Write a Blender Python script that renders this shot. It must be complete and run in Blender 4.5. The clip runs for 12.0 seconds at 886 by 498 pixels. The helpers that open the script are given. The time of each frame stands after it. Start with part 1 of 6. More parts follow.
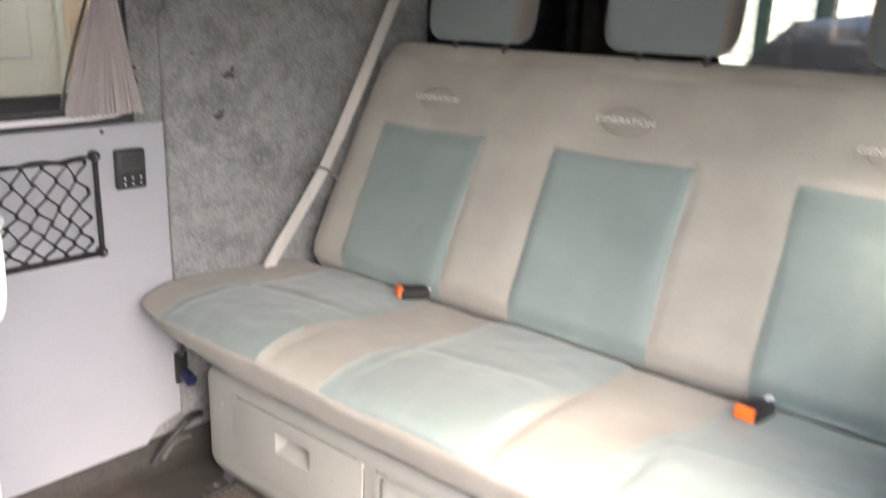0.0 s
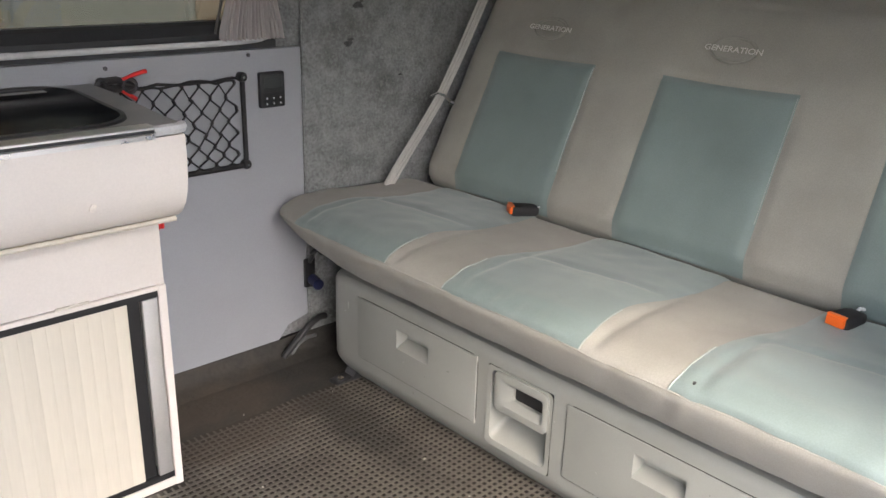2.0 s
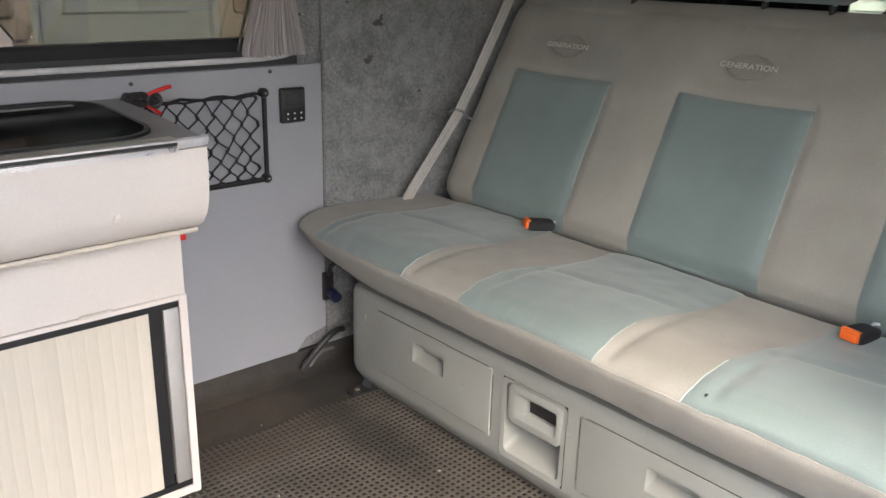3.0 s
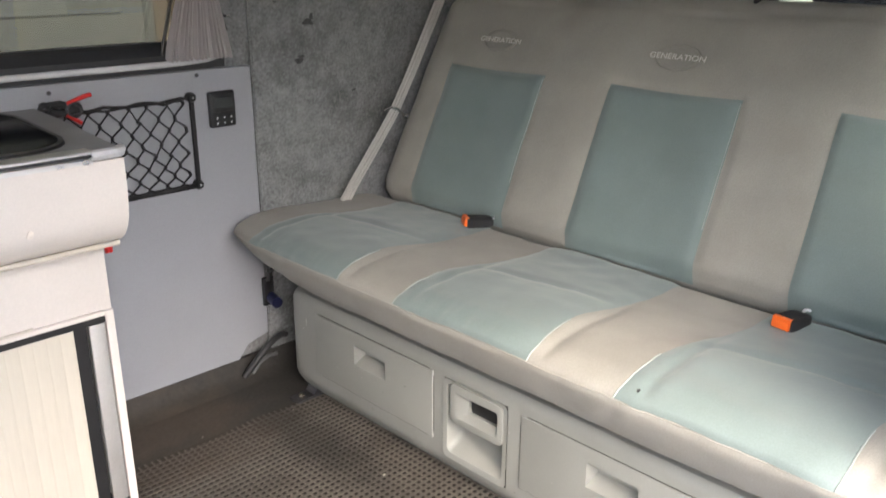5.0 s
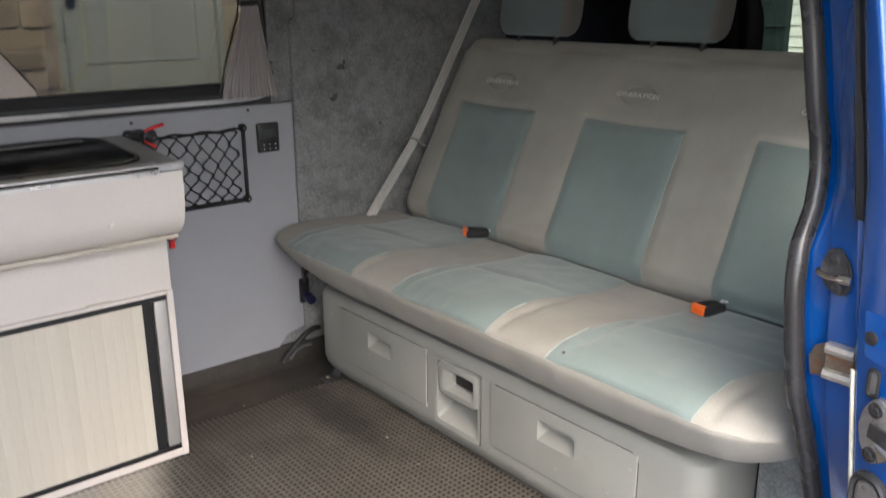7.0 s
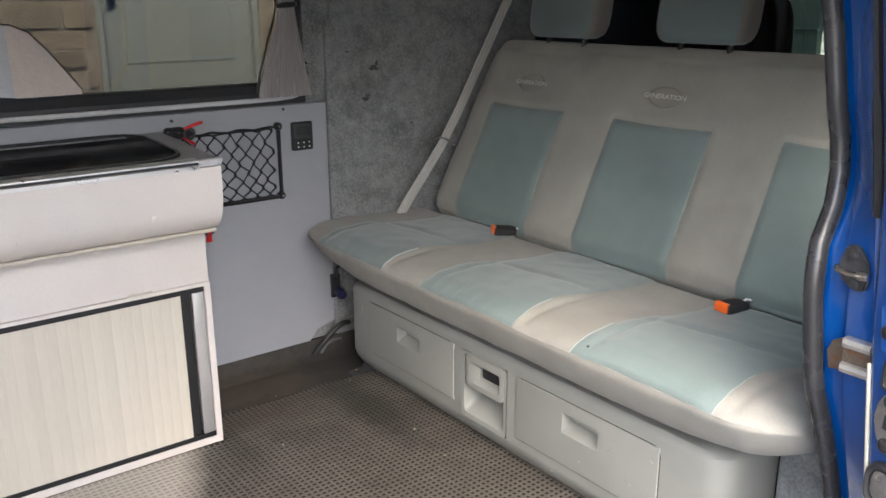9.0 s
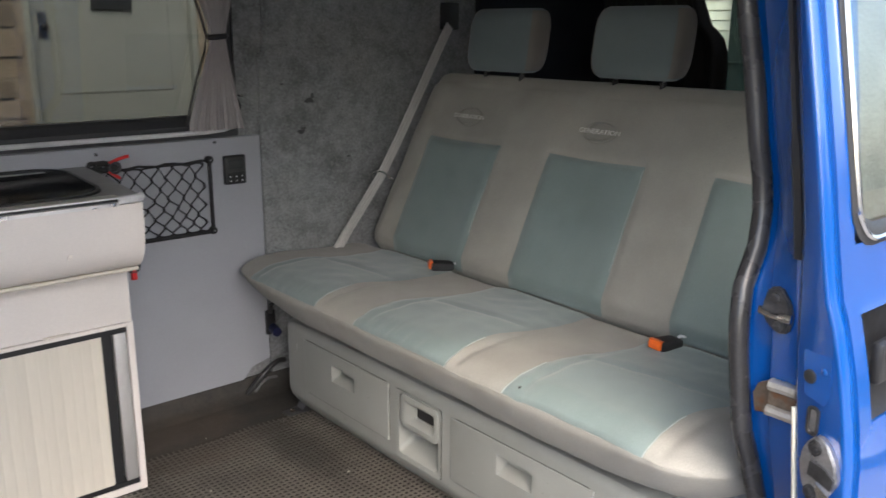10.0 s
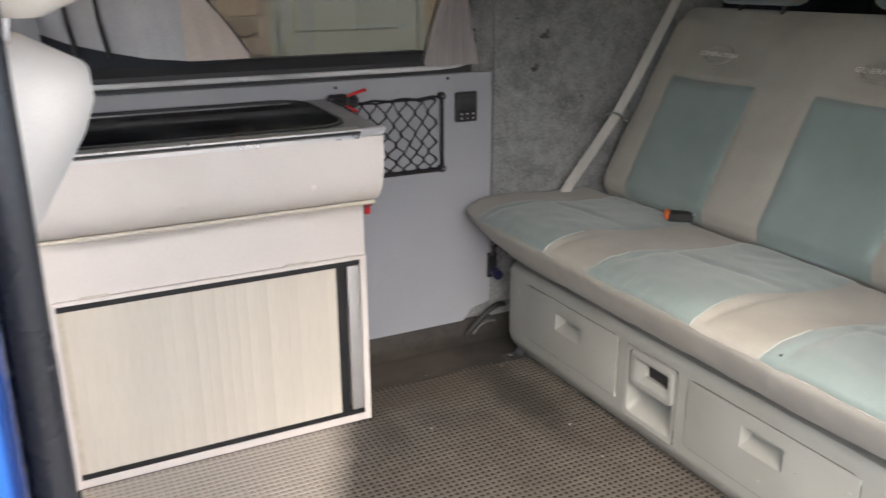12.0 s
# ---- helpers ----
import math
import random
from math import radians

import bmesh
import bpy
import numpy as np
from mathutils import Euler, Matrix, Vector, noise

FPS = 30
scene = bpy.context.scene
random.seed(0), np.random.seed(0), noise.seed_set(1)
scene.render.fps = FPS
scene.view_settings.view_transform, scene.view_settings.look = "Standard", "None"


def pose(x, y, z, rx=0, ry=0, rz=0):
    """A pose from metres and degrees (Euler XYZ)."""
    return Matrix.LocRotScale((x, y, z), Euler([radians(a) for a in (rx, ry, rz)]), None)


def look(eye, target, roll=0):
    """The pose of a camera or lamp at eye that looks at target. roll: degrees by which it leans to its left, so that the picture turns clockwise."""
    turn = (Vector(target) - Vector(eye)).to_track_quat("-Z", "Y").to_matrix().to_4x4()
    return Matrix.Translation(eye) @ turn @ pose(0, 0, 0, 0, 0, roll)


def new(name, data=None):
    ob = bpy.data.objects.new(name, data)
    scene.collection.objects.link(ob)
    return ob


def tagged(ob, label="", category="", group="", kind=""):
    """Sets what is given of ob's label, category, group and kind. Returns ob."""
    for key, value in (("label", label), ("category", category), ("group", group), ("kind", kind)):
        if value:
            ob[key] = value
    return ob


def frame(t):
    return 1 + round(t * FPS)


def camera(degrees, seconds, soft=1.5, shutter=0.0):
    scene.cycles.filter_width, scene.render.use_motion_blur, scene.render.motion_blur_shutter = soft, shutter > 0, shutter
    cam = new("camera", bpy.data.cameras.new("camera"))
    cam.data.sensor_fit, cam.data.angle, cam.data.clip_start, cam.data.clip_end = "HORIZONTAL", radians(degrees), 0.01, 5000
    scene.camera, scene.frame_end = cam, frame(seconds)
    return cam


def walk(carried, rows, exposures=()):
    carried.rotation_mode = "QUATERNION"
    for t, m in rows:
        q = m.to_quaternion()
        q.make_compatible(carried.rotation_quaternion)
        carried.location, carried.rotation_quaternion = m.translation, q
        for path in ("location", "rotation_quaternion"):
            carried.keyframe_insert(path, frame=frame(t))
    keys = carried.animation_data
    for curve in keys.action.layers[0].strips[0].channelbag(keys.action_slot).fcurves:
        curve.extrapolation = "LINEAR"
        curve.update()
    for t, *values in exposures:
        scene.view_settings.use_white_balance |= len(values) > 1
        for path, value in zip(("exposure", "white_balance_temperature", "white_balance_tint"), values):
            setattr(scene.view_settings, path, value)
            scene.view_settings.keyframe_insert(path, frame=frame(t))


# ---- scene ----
cam = camera(55.6, 12.0, shutter=0.4)
PATH = [
    (0, (-0.455, 0.061, 1.045), (1.005, 1.31, 0.489), 1.8),
    (0.2, (-0.505, 0.013, 1.048), (0.954, 1.214, 0.394), 0.8),
    (0.5, (-0.597, -0.016, 1.035), (0.813, 1.243, 0.381), 1.7),
    (0.8, (-0.644, -0.014, 1.056), (0.623, 1.418, 0.47), -0.2),
    (1, (-0.683, -0.019, 1.072), (0.458, 1.528, 0.518), -0.6),
    (1.5, (-0.64, -0.011, 1.044), (0.628, 1.398, 0.407), 2.8),
    (2, (-0.616, -0.011, 1.03), (0.676, 1.352, 0.344), 1.7),
    (2.5, (-0.623, -0.015, 1.025), (0.634, 1.393, 0.364), 1.8),
    (3, (-0.625, -0.035, 1.027), (0.64, 1.373, 0.381), 1.6),
    (3.2, (-0.618, -0.038, 1.02), (0.687, 1.328, 0.365), 2.5),
    (4.8, (-0.565, -0.061, 1.037), (0.748, 1.275, 0.338), 0.5),
    (5, (-0.57, -0.052, 1.038), (0.758, 1.288, 0.376), 0.3),
    (5.5, (-0.598, -0.084, 1.056), (0.837, 1.175, 0.461), -0.9),
    (6, (-0.628, -0.197, 1.08), (0.768, 1.145, 0.578), -1.6),
    (6.2, (-0.662, -0.268, 1.09), (0.666, 1.125, 0.545), -1.1),
    (6.5, (-0.674, -0.388, 1.048), (0.528, 1.061, 0.372), 0.9),
    (7, (-0.695, -0.462, 1.075), (0.522, 1.018, 0.502), -0.3),
    (7.2, (-0.699, -0.47, 1.082), (0.502, 1.039, 0.553), -0.4),
    (8.8, (-0.745, -0.492, 1.096), (0.425, 1.031, 0.536), 0.0),
    (9, (-0.729, -0.501, 1.077), (0.437, 1.021, 0.508), -0.2),
    (9.5, (-0.713, -0.494, 1.083), (0.505, 0.987, 0.516), 1.0),
    (10, (-0.664, -0.498, 1.087), (0.598, 0.969, 0.582), 0.4),
    (10.5, (-0.597, -0.383, 1.07), (0.748, 0.989, 0.512), 1.9),
    (11, (-0.583, -0.284, 1.064), (0.731, 1.058, 0.377), 2.9),
    (11.2, (-0.605, -0.317, 1.064), (0.548, 1.17, 0.387), 1.7),
    (11.5, (-0.63, -0.339, 1.055), (0.389, 1.256, 0.409), 0.2),
    (12, (-0.688, -0.373, 1.05), (0.172, 1.322, 0.427), -0.3),
]
EXPOSURES = [(0, 2.92, 6700, 15), (0.5, 1.97, 6600, 14), (1, 1.62, 6450, 10), (1.5, 1.80, 6450, 10), (3, 1.82, 6450, 10), (5, 1.98, 6450, 10), (6, 2.08, 6500, 12), (6.5, 1.95, 6400, 10),
             (7, 1.42, 6350, 9), (9, 1.58, 6250, 9), (9.5, 1.56, 6250, 9), (10, 1.32, 6300, 9), (10.5, 1.28, 6350, 10), (11, 1.30, 6500, 12), (11.5, 1.68, 6500, 11), (12, 1.62, 6450, 10)]
walk(cam, [(t, look(eye, target, roll)) for t, eye, target, roll in PATH], EXPOSURES)


# ---------------------------------------------------------------- world, sun
world = bpy.data.worlds.new("overcast_sky")
scene.world = world
world.use_nodes = True
wn = world.node_tree.nodes
sky = wn.new("ShaderNodeTexSky")
sky.sky_type = "NISHITA"
sky.sun_disc = False
sky.sun_elevation = radians(45)
sky.sun_rotation = radians(205)
sky.air_density, sky.dust_density, sky.ozone_density = 1.0, 4.0, 1.0
world.node_tree.links.new(sky.outputs[0], wn["Background"].inputs[0])
wn["Background"].inputs[1].default_value = 0.26

sun_data = bpy.data.lights.new("sun", "SUN")
sun_data.energy, sun_data.angle, sun_data.color = 0.8, radians(75), (1.0, 0.96, 0.9)
sun = new("sun", sun_data)
sun.matrix_basis = look((-3.29, -6.45, 8.08), (0, 0.6, 0.3))


# ---------------------------------------------------------------- materials
def mat(name, base, rough=0.6, metal=0.0, spread=0.15, scale=8.0, fine=120.0, bump=0.15, depth=0.002, stain=None,
        stain_amount=0.3, stain_scale=3.0, stain_from=0.5, coat=0.0, sheen=0.0, per_piece=0.0, spec=0.5, stretch=(1, 1, 1)):
    m = bpy.data.materials.new(name)
    m.use_nodes = True
    t = m.node_tree
    n, link = t.nodes, t.links.new
    p = n["Principled BSDF"]
    co = n.new("ShaderNodeTexCoord")
    mp = n.new("ShaderNodeMapping")
    mp.inputs["Scale"].default_value = stretch
    link(co.outputs["Object"], mp.inputs[0])
    broad = n.new("ShaderNodeTexNoise")
    broad.inputs["Scale"].default_value, broad.inputs["Detail"].default_value = scale, 4
    grain = n.new("ShaderNodeTexNoise")
    grain.inputs["Scale"].default_value, grain.inputs["Detail"].default_value = fine, 3
    link(mp.outputs[0], broad.inputs["Vector"])
    link(mp.outputs[0], grain.inputs["Vector"])
    both = n.new("ShaderNodeMath")
    both.operation = "ADD"
    link(broad.outputs["Fac"], both.inputs[0])
    link(grain.outputs["Fac"], both.inputs[1])
    ramp = n.new("ShaderNodeMapRange")
    ramp.inputs["From Min"].default_value, ramp.inputs["From Max"].default_value = 0.6, 1.4
    ramp.inputs["To Min"].default_value, ramp.inputs["To Max"].default_value = 1 - spread, 1 + spread
    link(both.outputs[0], ramp.inputs["Value"])
    shade = n.new("ShaderNodeVectorMath")
    shade.operation = "SCALE"
    shade.inputs[0].default_value = base
    link(ramp.outputs[0], shade.inputs["Scale"])
    out = shade.outputs[0]
    if per_piece:
        info = n.new("ShaderNodeObjectInfo")
        r2 = n.new("ShaderNodeMapRange")
        r2.inputs["To Min"].default_value, r2.inputs["To Max"].default_value = 1 - per_piece, 1 + per_piece
        link(info.outputs["Random"], r2.inputs["Value"])
        s2 = n.new("ShaderNodeVectorMath")
        s2.operation = "SCALE"
        link(out, s2.inputs[0])
        link(r2.outputs[0], s2.inputs["Scale"])
        out = s2.outputs[0]
    if stain:
        sn = n.new("ShaderNodeTexNoise")
        sn.inputs["Scale"].default_value, sn.inputs["Detail"].default_value = stain_scale, 5
        link(co.outputs["Object"], sn.inputs["Vector"])
        sr = n.new("ShaderNodeMapRange")
        sr.inputs["From Min"].default_value, sr.inputs["From Max"].default_value = stain_from, stain_from + 0.22
        sr.inputs["To Max"].default_value = stain_amount
        link(sn.outputs["Fac"], sr.inputs["Value"])
        mix = n.new("ShaderNodeMix")
        mix.data_type = "RGBA"
        link(sr.outputs[0], mix.inputs["Factor"])
        link(out, mix.inputs["A"])
        mix.inputs["B"].default_value = (*stain, 1)
        out = mix.outputs["Result"]
    link(out, p.inputs["Base Color"])
    rr = n.new("ShaderNodeMapRange")
    rr.inputs["From Min"].default_value, rr.inputs["From Max"].default_value = 0.3, 0.7
    rr.inputs["To Min"].default_value, rr.inputs["To Max"].default_value = max(0.02, rough - 0.08), min(1, rough + 0.08)
    link(broad.outputs["Fac"], rr.inputs["Value"])
    link(rr.outputs[0], p.inputs["Roughness"])
    p.inputs["Metallic"].default_value = metal
    p.inputs["Coat Weight"].default_value = coat
    p.inputs["Coat Roughness"].default_value = 0.06
    p.inputs["Sheen Weight"].default_value = sheen
    p.inputs["Specular IOR Level"].default_value = spec
    if bump:
        b = n.new("ShaderNodeBump")
        b.inputs["Strength"].default_value, b.inputs["Distance"].default_value = bump, depth
        link(grain.outputs["Fac"], b.inputs["Height"])
        link(b.outputs[0], p.inputs["Normal"])
    return m


def carpet_material():
    """Grey van lining carpet: mottled felt with pale fibres and a few dark marks."""
    m = mat("lining_carpet", (0.236, 0.243, 0.245), 0.95, spread=0.38, scale=26, fine=150, bump=0.8, depth=0.004,
            stain=(0.055, 0.055, 0.052), stain_amount=0.5, stain_scale=9, sheen=0.25, spec=0.1)
    t = m.node_tree
    n, link = t.nodes, t.links.new
    p = n["Principled BSDF"]
    src = p.inputs["Base Color"].links[0].from_socket
    co = n.new("ShaderNodeTexCoord")
    f = n.new("ShaderNodeTexNoise")
    f.inputs["Scale"].default_value, f.inputs["Detail"].default_value, f.inputs["Distortion"].default_value = 105, 2, 0.4
    link(co.outputs["Object"], f.inputs["Vector"])
    r = n.new("ShaderNodeMapRange")
    r.inputs["From Min"].default_value, r.inputs["From Max"].default_value = 0.50, 0.70
    r.inputs["To Max"].default_value = 0.42
    link(f.outputs["Fac"], r.inputs["Value"])
    mix = n.new("ShaderNodeMix")
    mix.data_type = "RGBA"
    link(r.outputs[0], mix.inputs["Factor"])
    link(src, mix.inputs["A"])
    mix.inputs["B"].default_value = (0.36, 0.37, 0.37, 1)
    link(mix.outputs["Result"], p.inputs["Base Color"])
    return m


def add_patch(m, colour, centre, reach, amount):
    """One soft, uneven-edged patch of another colour on a floor material, in world x and y."""
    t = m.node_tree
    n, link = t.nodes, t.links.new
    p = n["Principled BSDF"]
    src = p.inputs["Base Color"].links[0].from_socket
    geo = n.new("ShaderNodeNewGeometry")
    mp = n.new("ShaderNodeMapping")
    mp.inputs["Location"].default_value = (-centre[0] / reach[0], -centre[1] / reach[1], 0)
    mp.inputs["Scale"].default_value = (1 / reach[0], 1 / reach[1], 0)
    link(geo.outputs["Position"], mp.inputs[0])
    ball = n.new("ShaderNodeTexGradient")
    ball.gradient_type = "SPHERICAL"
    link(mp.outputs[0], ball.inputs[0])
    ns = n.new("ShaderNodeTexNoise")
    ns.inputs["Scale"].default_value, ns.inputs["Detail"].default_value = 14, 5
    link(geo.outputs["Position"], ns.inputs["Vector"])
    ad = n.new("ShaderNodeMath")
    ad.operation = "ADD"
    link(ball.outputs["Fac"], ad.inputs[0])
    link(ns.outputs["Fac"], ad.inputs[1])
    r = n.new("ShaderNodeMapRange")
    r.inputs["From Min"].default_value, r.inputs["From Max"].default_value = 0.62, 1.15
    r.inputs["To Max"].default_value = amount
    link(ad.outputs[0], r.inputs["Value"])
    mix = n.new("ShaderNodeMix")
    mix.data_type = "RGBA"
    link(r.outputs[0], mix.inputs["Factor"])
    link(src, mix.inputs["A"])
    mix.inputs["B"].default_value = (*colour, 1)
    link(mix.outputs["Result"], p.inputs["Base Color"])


def add_pale_corner(m, colour, amount):
    """Paler tone on the doorway corner of the floor mat, uneven-edged, beyond a slanting line."""
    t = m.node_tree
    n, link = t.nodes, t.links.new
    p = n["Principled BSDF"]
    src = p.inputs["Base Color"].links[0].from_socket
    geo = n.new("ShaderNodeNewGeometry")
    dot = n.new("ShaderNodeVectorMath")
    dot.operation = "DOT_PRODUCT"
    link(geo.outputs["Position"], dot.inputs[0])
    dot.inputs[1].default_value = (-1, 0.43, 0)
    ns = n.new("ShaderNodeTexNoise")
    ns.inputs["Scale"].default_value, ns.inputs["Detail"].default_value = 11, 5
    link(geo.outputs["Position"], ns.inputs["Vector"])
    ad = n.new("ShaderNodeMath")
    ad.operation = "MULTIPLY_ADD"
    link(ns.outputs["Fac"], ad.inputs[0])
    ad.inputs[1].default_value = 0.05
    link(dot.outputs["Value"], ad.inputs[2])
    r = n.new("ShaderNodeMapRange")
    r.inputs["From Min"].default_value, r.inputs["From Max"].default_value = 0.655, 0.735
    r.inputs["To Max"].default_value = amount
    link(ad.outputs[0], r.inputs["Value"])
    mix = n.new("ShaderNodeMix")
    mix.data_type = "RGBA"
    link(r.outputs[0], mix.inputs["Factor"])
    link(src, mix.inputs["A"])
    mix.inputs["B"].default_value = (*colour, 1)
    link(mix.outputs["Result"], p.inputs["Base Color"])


def glass(name, tint, rough=0.0):
    m = bpy.data.materials.new(name)
    m.use_nodes = True
    p = m.node_tree.nodes["Principled BSDF"]
    p.inputs["Base Color"].default_value = (*tint, 1)
    p.inputs["Transmission Weight"].default_value = 1.0
    p.inputs["Roughness"].default_value = rough
    p.inputs["IOR"].default_value = 1.45
    return m


CARPET = carpet_material()
HEADLINE = mat("pale_headlining", (0.62, 0.60, 0.56), 0.95, spread=0.08, scale=6, fine=300, bump=0.3)
PANEL = mat("grey_laminate_board", (0.345, 0.355, 0.385), 0.55, spread=0.06, scale=5, fine=300, bump=0.06, stain=(0.27, 0.27, 0.28), stain_amount=0.25)
LINER = mat("grey_sill_vinyl", (0.034, 0.035, 0.038), 0.4, spread=0.15, scale=30, fine=200, bump=0.3)
SILL = mat("silver_sill_trim", (0.62, 0.62, 0.63), 0.30, spread=0.10, scale=12, fine=180, bump=0.1, stain=(0.3, 0.3, 0.3), stain_amount=0.4, stain_scale=14)
RUBBER = mat("black_rubber", (0.022, 0.022, 0.023), 0.45, spread=0.25, scale=20, fine=250, bump=0.15)
SEALRUB = mat("door_seal_rubber", (0.030, 0.030, 0.032), 0.27, spread=0.25, scale=18, fine=250, bump=0.1)
BLACK = mat("black_plastic", (0.018, 0.018, 0.019), 0.38, spread=0.2, scale=30, fine=300, bump=0.08)
TAUPE = mat("taupe_cloth", (0.318, 0.308, 0.278), 0.9, spread=0.15, scale=9, fine=420, bump=0.35, depth=0.0012, stain=(0.245, 0.225, 0.197), stain_amount=0.4, stain_scale=4, sheen=0.12, spec=0.15)
TEAL = mat("pale_teal_cloth", (0.184, 0.231, 0.226), 0.48, spread=0.13, scale=9, fine=420, bump=0.3, depth=0.001, stain=(0.170, 0.214, 0.205), stain_amount=0.5, stain_scale=5, sheen=0.3, spec=0.38)
HEADTEAL = mat("blue_grey_cloth", (0.155, 0.19, 0.197), 0.9, spread=0.1, scale=8, fine=420, bump=0.3, depth=0.001, sheen=0.3, spec=0.15)
HEADSIDE = mat("grey_headrest_side", (0.185, 0.172, 0.158), 0.9, spread=0.1, scale=8, fine=420, bump=0.3, depth=0.001, sheen=0.2, spec=0.15)
PIPING = mat("cream_piping", (0.31, 0.34, 0.325), 0.8, spread=0.12, scale=40, fine=500, bump=0.3)
EMBROID = mat("pale_embroidery", (0.64, 0.62, 0.59), 0.7, spread=0.15, scale=200, fine=900, bump=0.5)
EMBOSS = mat("dark_taupe_stitch", (0.303, 0.293, 0.264), 0.9, spread=0.1, scale=60, fine=600, bump=0.3)
BASE = mat("grey_moulded_plastic", (0.272, 0.277, 0.259), 0.5, spread=0.06, scale=7, fine=500, bump=0.25, depth=0.0008, stain=(0.225, 0.225, 0.208), stain_amount=0.5, stain_scale=6)
SCUFF = mat("pale_scuff", (0.40, 0.40, 0.38), 0.7, spread=0.1)
UNITW = mat("off_white_laminate", (0.76, 0.705, 0.66), 0.5, spread=0.05, scale=5, fine=260, bump=0.05, stain=(0.56, 0.51, 0.46), stain_amount=0.3, stain_scale=5)
UNITTOP = mat("grey_worktop_laminate", (0.26, 0.26, 0.265), 0.4, spread=0.12, scale=16, fine=240, bump=0.08)
CREAM = mat("cream_tambour", (0.65, 0.60, 0.51), 0.5, spread=0.06, scale=6, fine=160, bump=0.1, per_piece=0.03, stretch=(1, 1, 0.1), stain=(0.58, 0.50, 0.38), stain_amount=0.25)
ALU = mat("brushed_aluminium", (0.78, 0.77, 0.75), 0.32, metal=1.0, spread=0.08, scale=20, fine=300, bump=0.06)
SATIN = mat("satin_aluminium", (0.55, 0.54, 0.52), 0.55, metal=0.6, spread=0.08, scale=20, fine=300, bump=0.06)
STEEL = mat("bright_worn_steel", (0.58, 0.56, 0.52), 0.33, metal=0.75, spread=0.15, scale=60, fine=250, bump=0.08, stain=(0.30, 0.19, 0.12), stain_amount=0.4, stain_scale=40)
RUST = mat("rusty_steel", (0.17, 0.135, 0.105), 0.45, metal=0.6, spread=0.3, scale=70, fine=250, bump=0.3, stain=(0.20, 0.085, 0.04), stain_amount=0.9, stain_scale=60)
CHROME = mat("chrome", (0.75, 0.75, 0.76), 0.14, metal=1.0, spread=0.05, bump=0)
ZINC = mat("worn_zinc", (0.60, 0.55, 0.47), 0.3, metal=0.85, spread=0.25, scale=50, fine=200, bump=0.15, stain=(0.24, 0.12, 0.06), stain_amount=0.55, stain_scale=24)
DARKSTEEL = mat("dark_lock_steel", (0.10, 0.10, 0.105), 0.4, metal=0.8, spread=0.3, scale=60, fine=200, bump=0.1)
LIDGLASS = mat("smoked_lid_glass", (0.005, 0.005, 0.006), 0.10, spread=0.1, bump=0, spec=0.025)
BLUE = mat("blue_car_paint", (0.001, 0.062, 0.285), 0.22, spread=0.06, scale=4, fine=600, bump=0.0, coat=1.0)
MATBASE = mat("mat_backing", (0.014, 0.0125, 0.011), 0.85, spread=0.4, scale=8, fine=150, bump=0.3, stain=(0.030, 0.024, 0.018), stain_amount=0.6, stain_scale=6)
MATRIB = mat("brown_mat_rubber", (0.106, 0.095, 0.082), 0.42, spread=0.35, scale=7, fine=45, bump=0.4, stain=(0.045, 0.040, 0.034), stain_amount=0.75, stain_scale=4.5)
FLOORM = mat("dark_floor_vinyl", (0.028, 0.026, 0.023), 0.7, spread=0.45, scale=16, fine=90, bump=0.6, stain=(0.045, 0.038, 0.031), stain_amount=0.6, stain_scale=5, stain_from=0.47)
# brown dirt on the far end of the floor and mat
add_patch(FLOORM, (0.125, 0.093, 0.065), (0.20, 1.58), (0.26, 0.15), 0.36)
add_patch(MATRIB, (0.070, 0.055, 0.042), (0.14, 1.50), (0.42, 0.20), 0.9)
# two darker patches, along the bench base and by the unit corner
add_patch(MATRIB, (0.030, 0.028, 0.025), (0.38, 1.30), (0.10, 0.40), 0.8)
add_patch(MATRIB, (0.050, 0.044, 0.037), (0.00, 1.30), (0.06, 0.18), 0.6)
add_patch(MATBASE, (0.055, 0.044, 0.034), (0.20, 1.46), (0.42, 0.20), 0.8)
# paler colour on ribs and backing beyond the slanting line
add_pale_corner(MATRIB, (0.46, 0.42, 0.365), 0.9)
add_pale_corner(MATBASE, (0.33, 0.30, 0.26), 0.9)
ORANGE = mat("orange_button", (0.90, 0.16, 0.02), 0.4, spread=0.05, bump=0)
RED = mat("red_plastic", (0.72, 0.03, 0.03), 0.4, spread=0.06, bump=0.05)
BELT = mat("grey_belt_webbing", (0.45, 0.437, 0.42), 0.8, spread=0.15, scale=30, fine=300, bump=0.6, stretch=(1, 1, 0.15))
CURT = mat("grey_pleated_curtain", (0.36, 0.337, 0.332), 0.9, spread=0.1, scale=12, fine=300, bump=0.3, sheen=0.3)
NETCORD = mat("black_net_cord", (0.015, 0.015, 0.016), 0.7, spread=0.2, bump=0.3)
SCREEN = mat("grey_display", (0.05, 0.055, 0.055), 0.2, spread=0.05, bump=0)
WHITEPL = mat("white_plastic_mark", (0.75, 0.76, 0.78), 0.5, spread=0.05, bump=0)
BLUEPL = mat("navy_plug_plastic", (0.006, 0.009, 0.045), 0.4, spread=0.1, bump=0.05)
BEIGE = mat("cream_seat_cloth", (0.82, 0.76, 0.67), 0.9, spread=0.06, scale=6, fine=400, bump=0.3, depth=0.001, sheen=0.3, spec=0.1)
STONE = mat("sandstone", (0.21, 0.158, 0.108), 0.9, spread=0.35, scale=7, fine=60, bump=0.7, depth=0.006, per_piece=0.32)
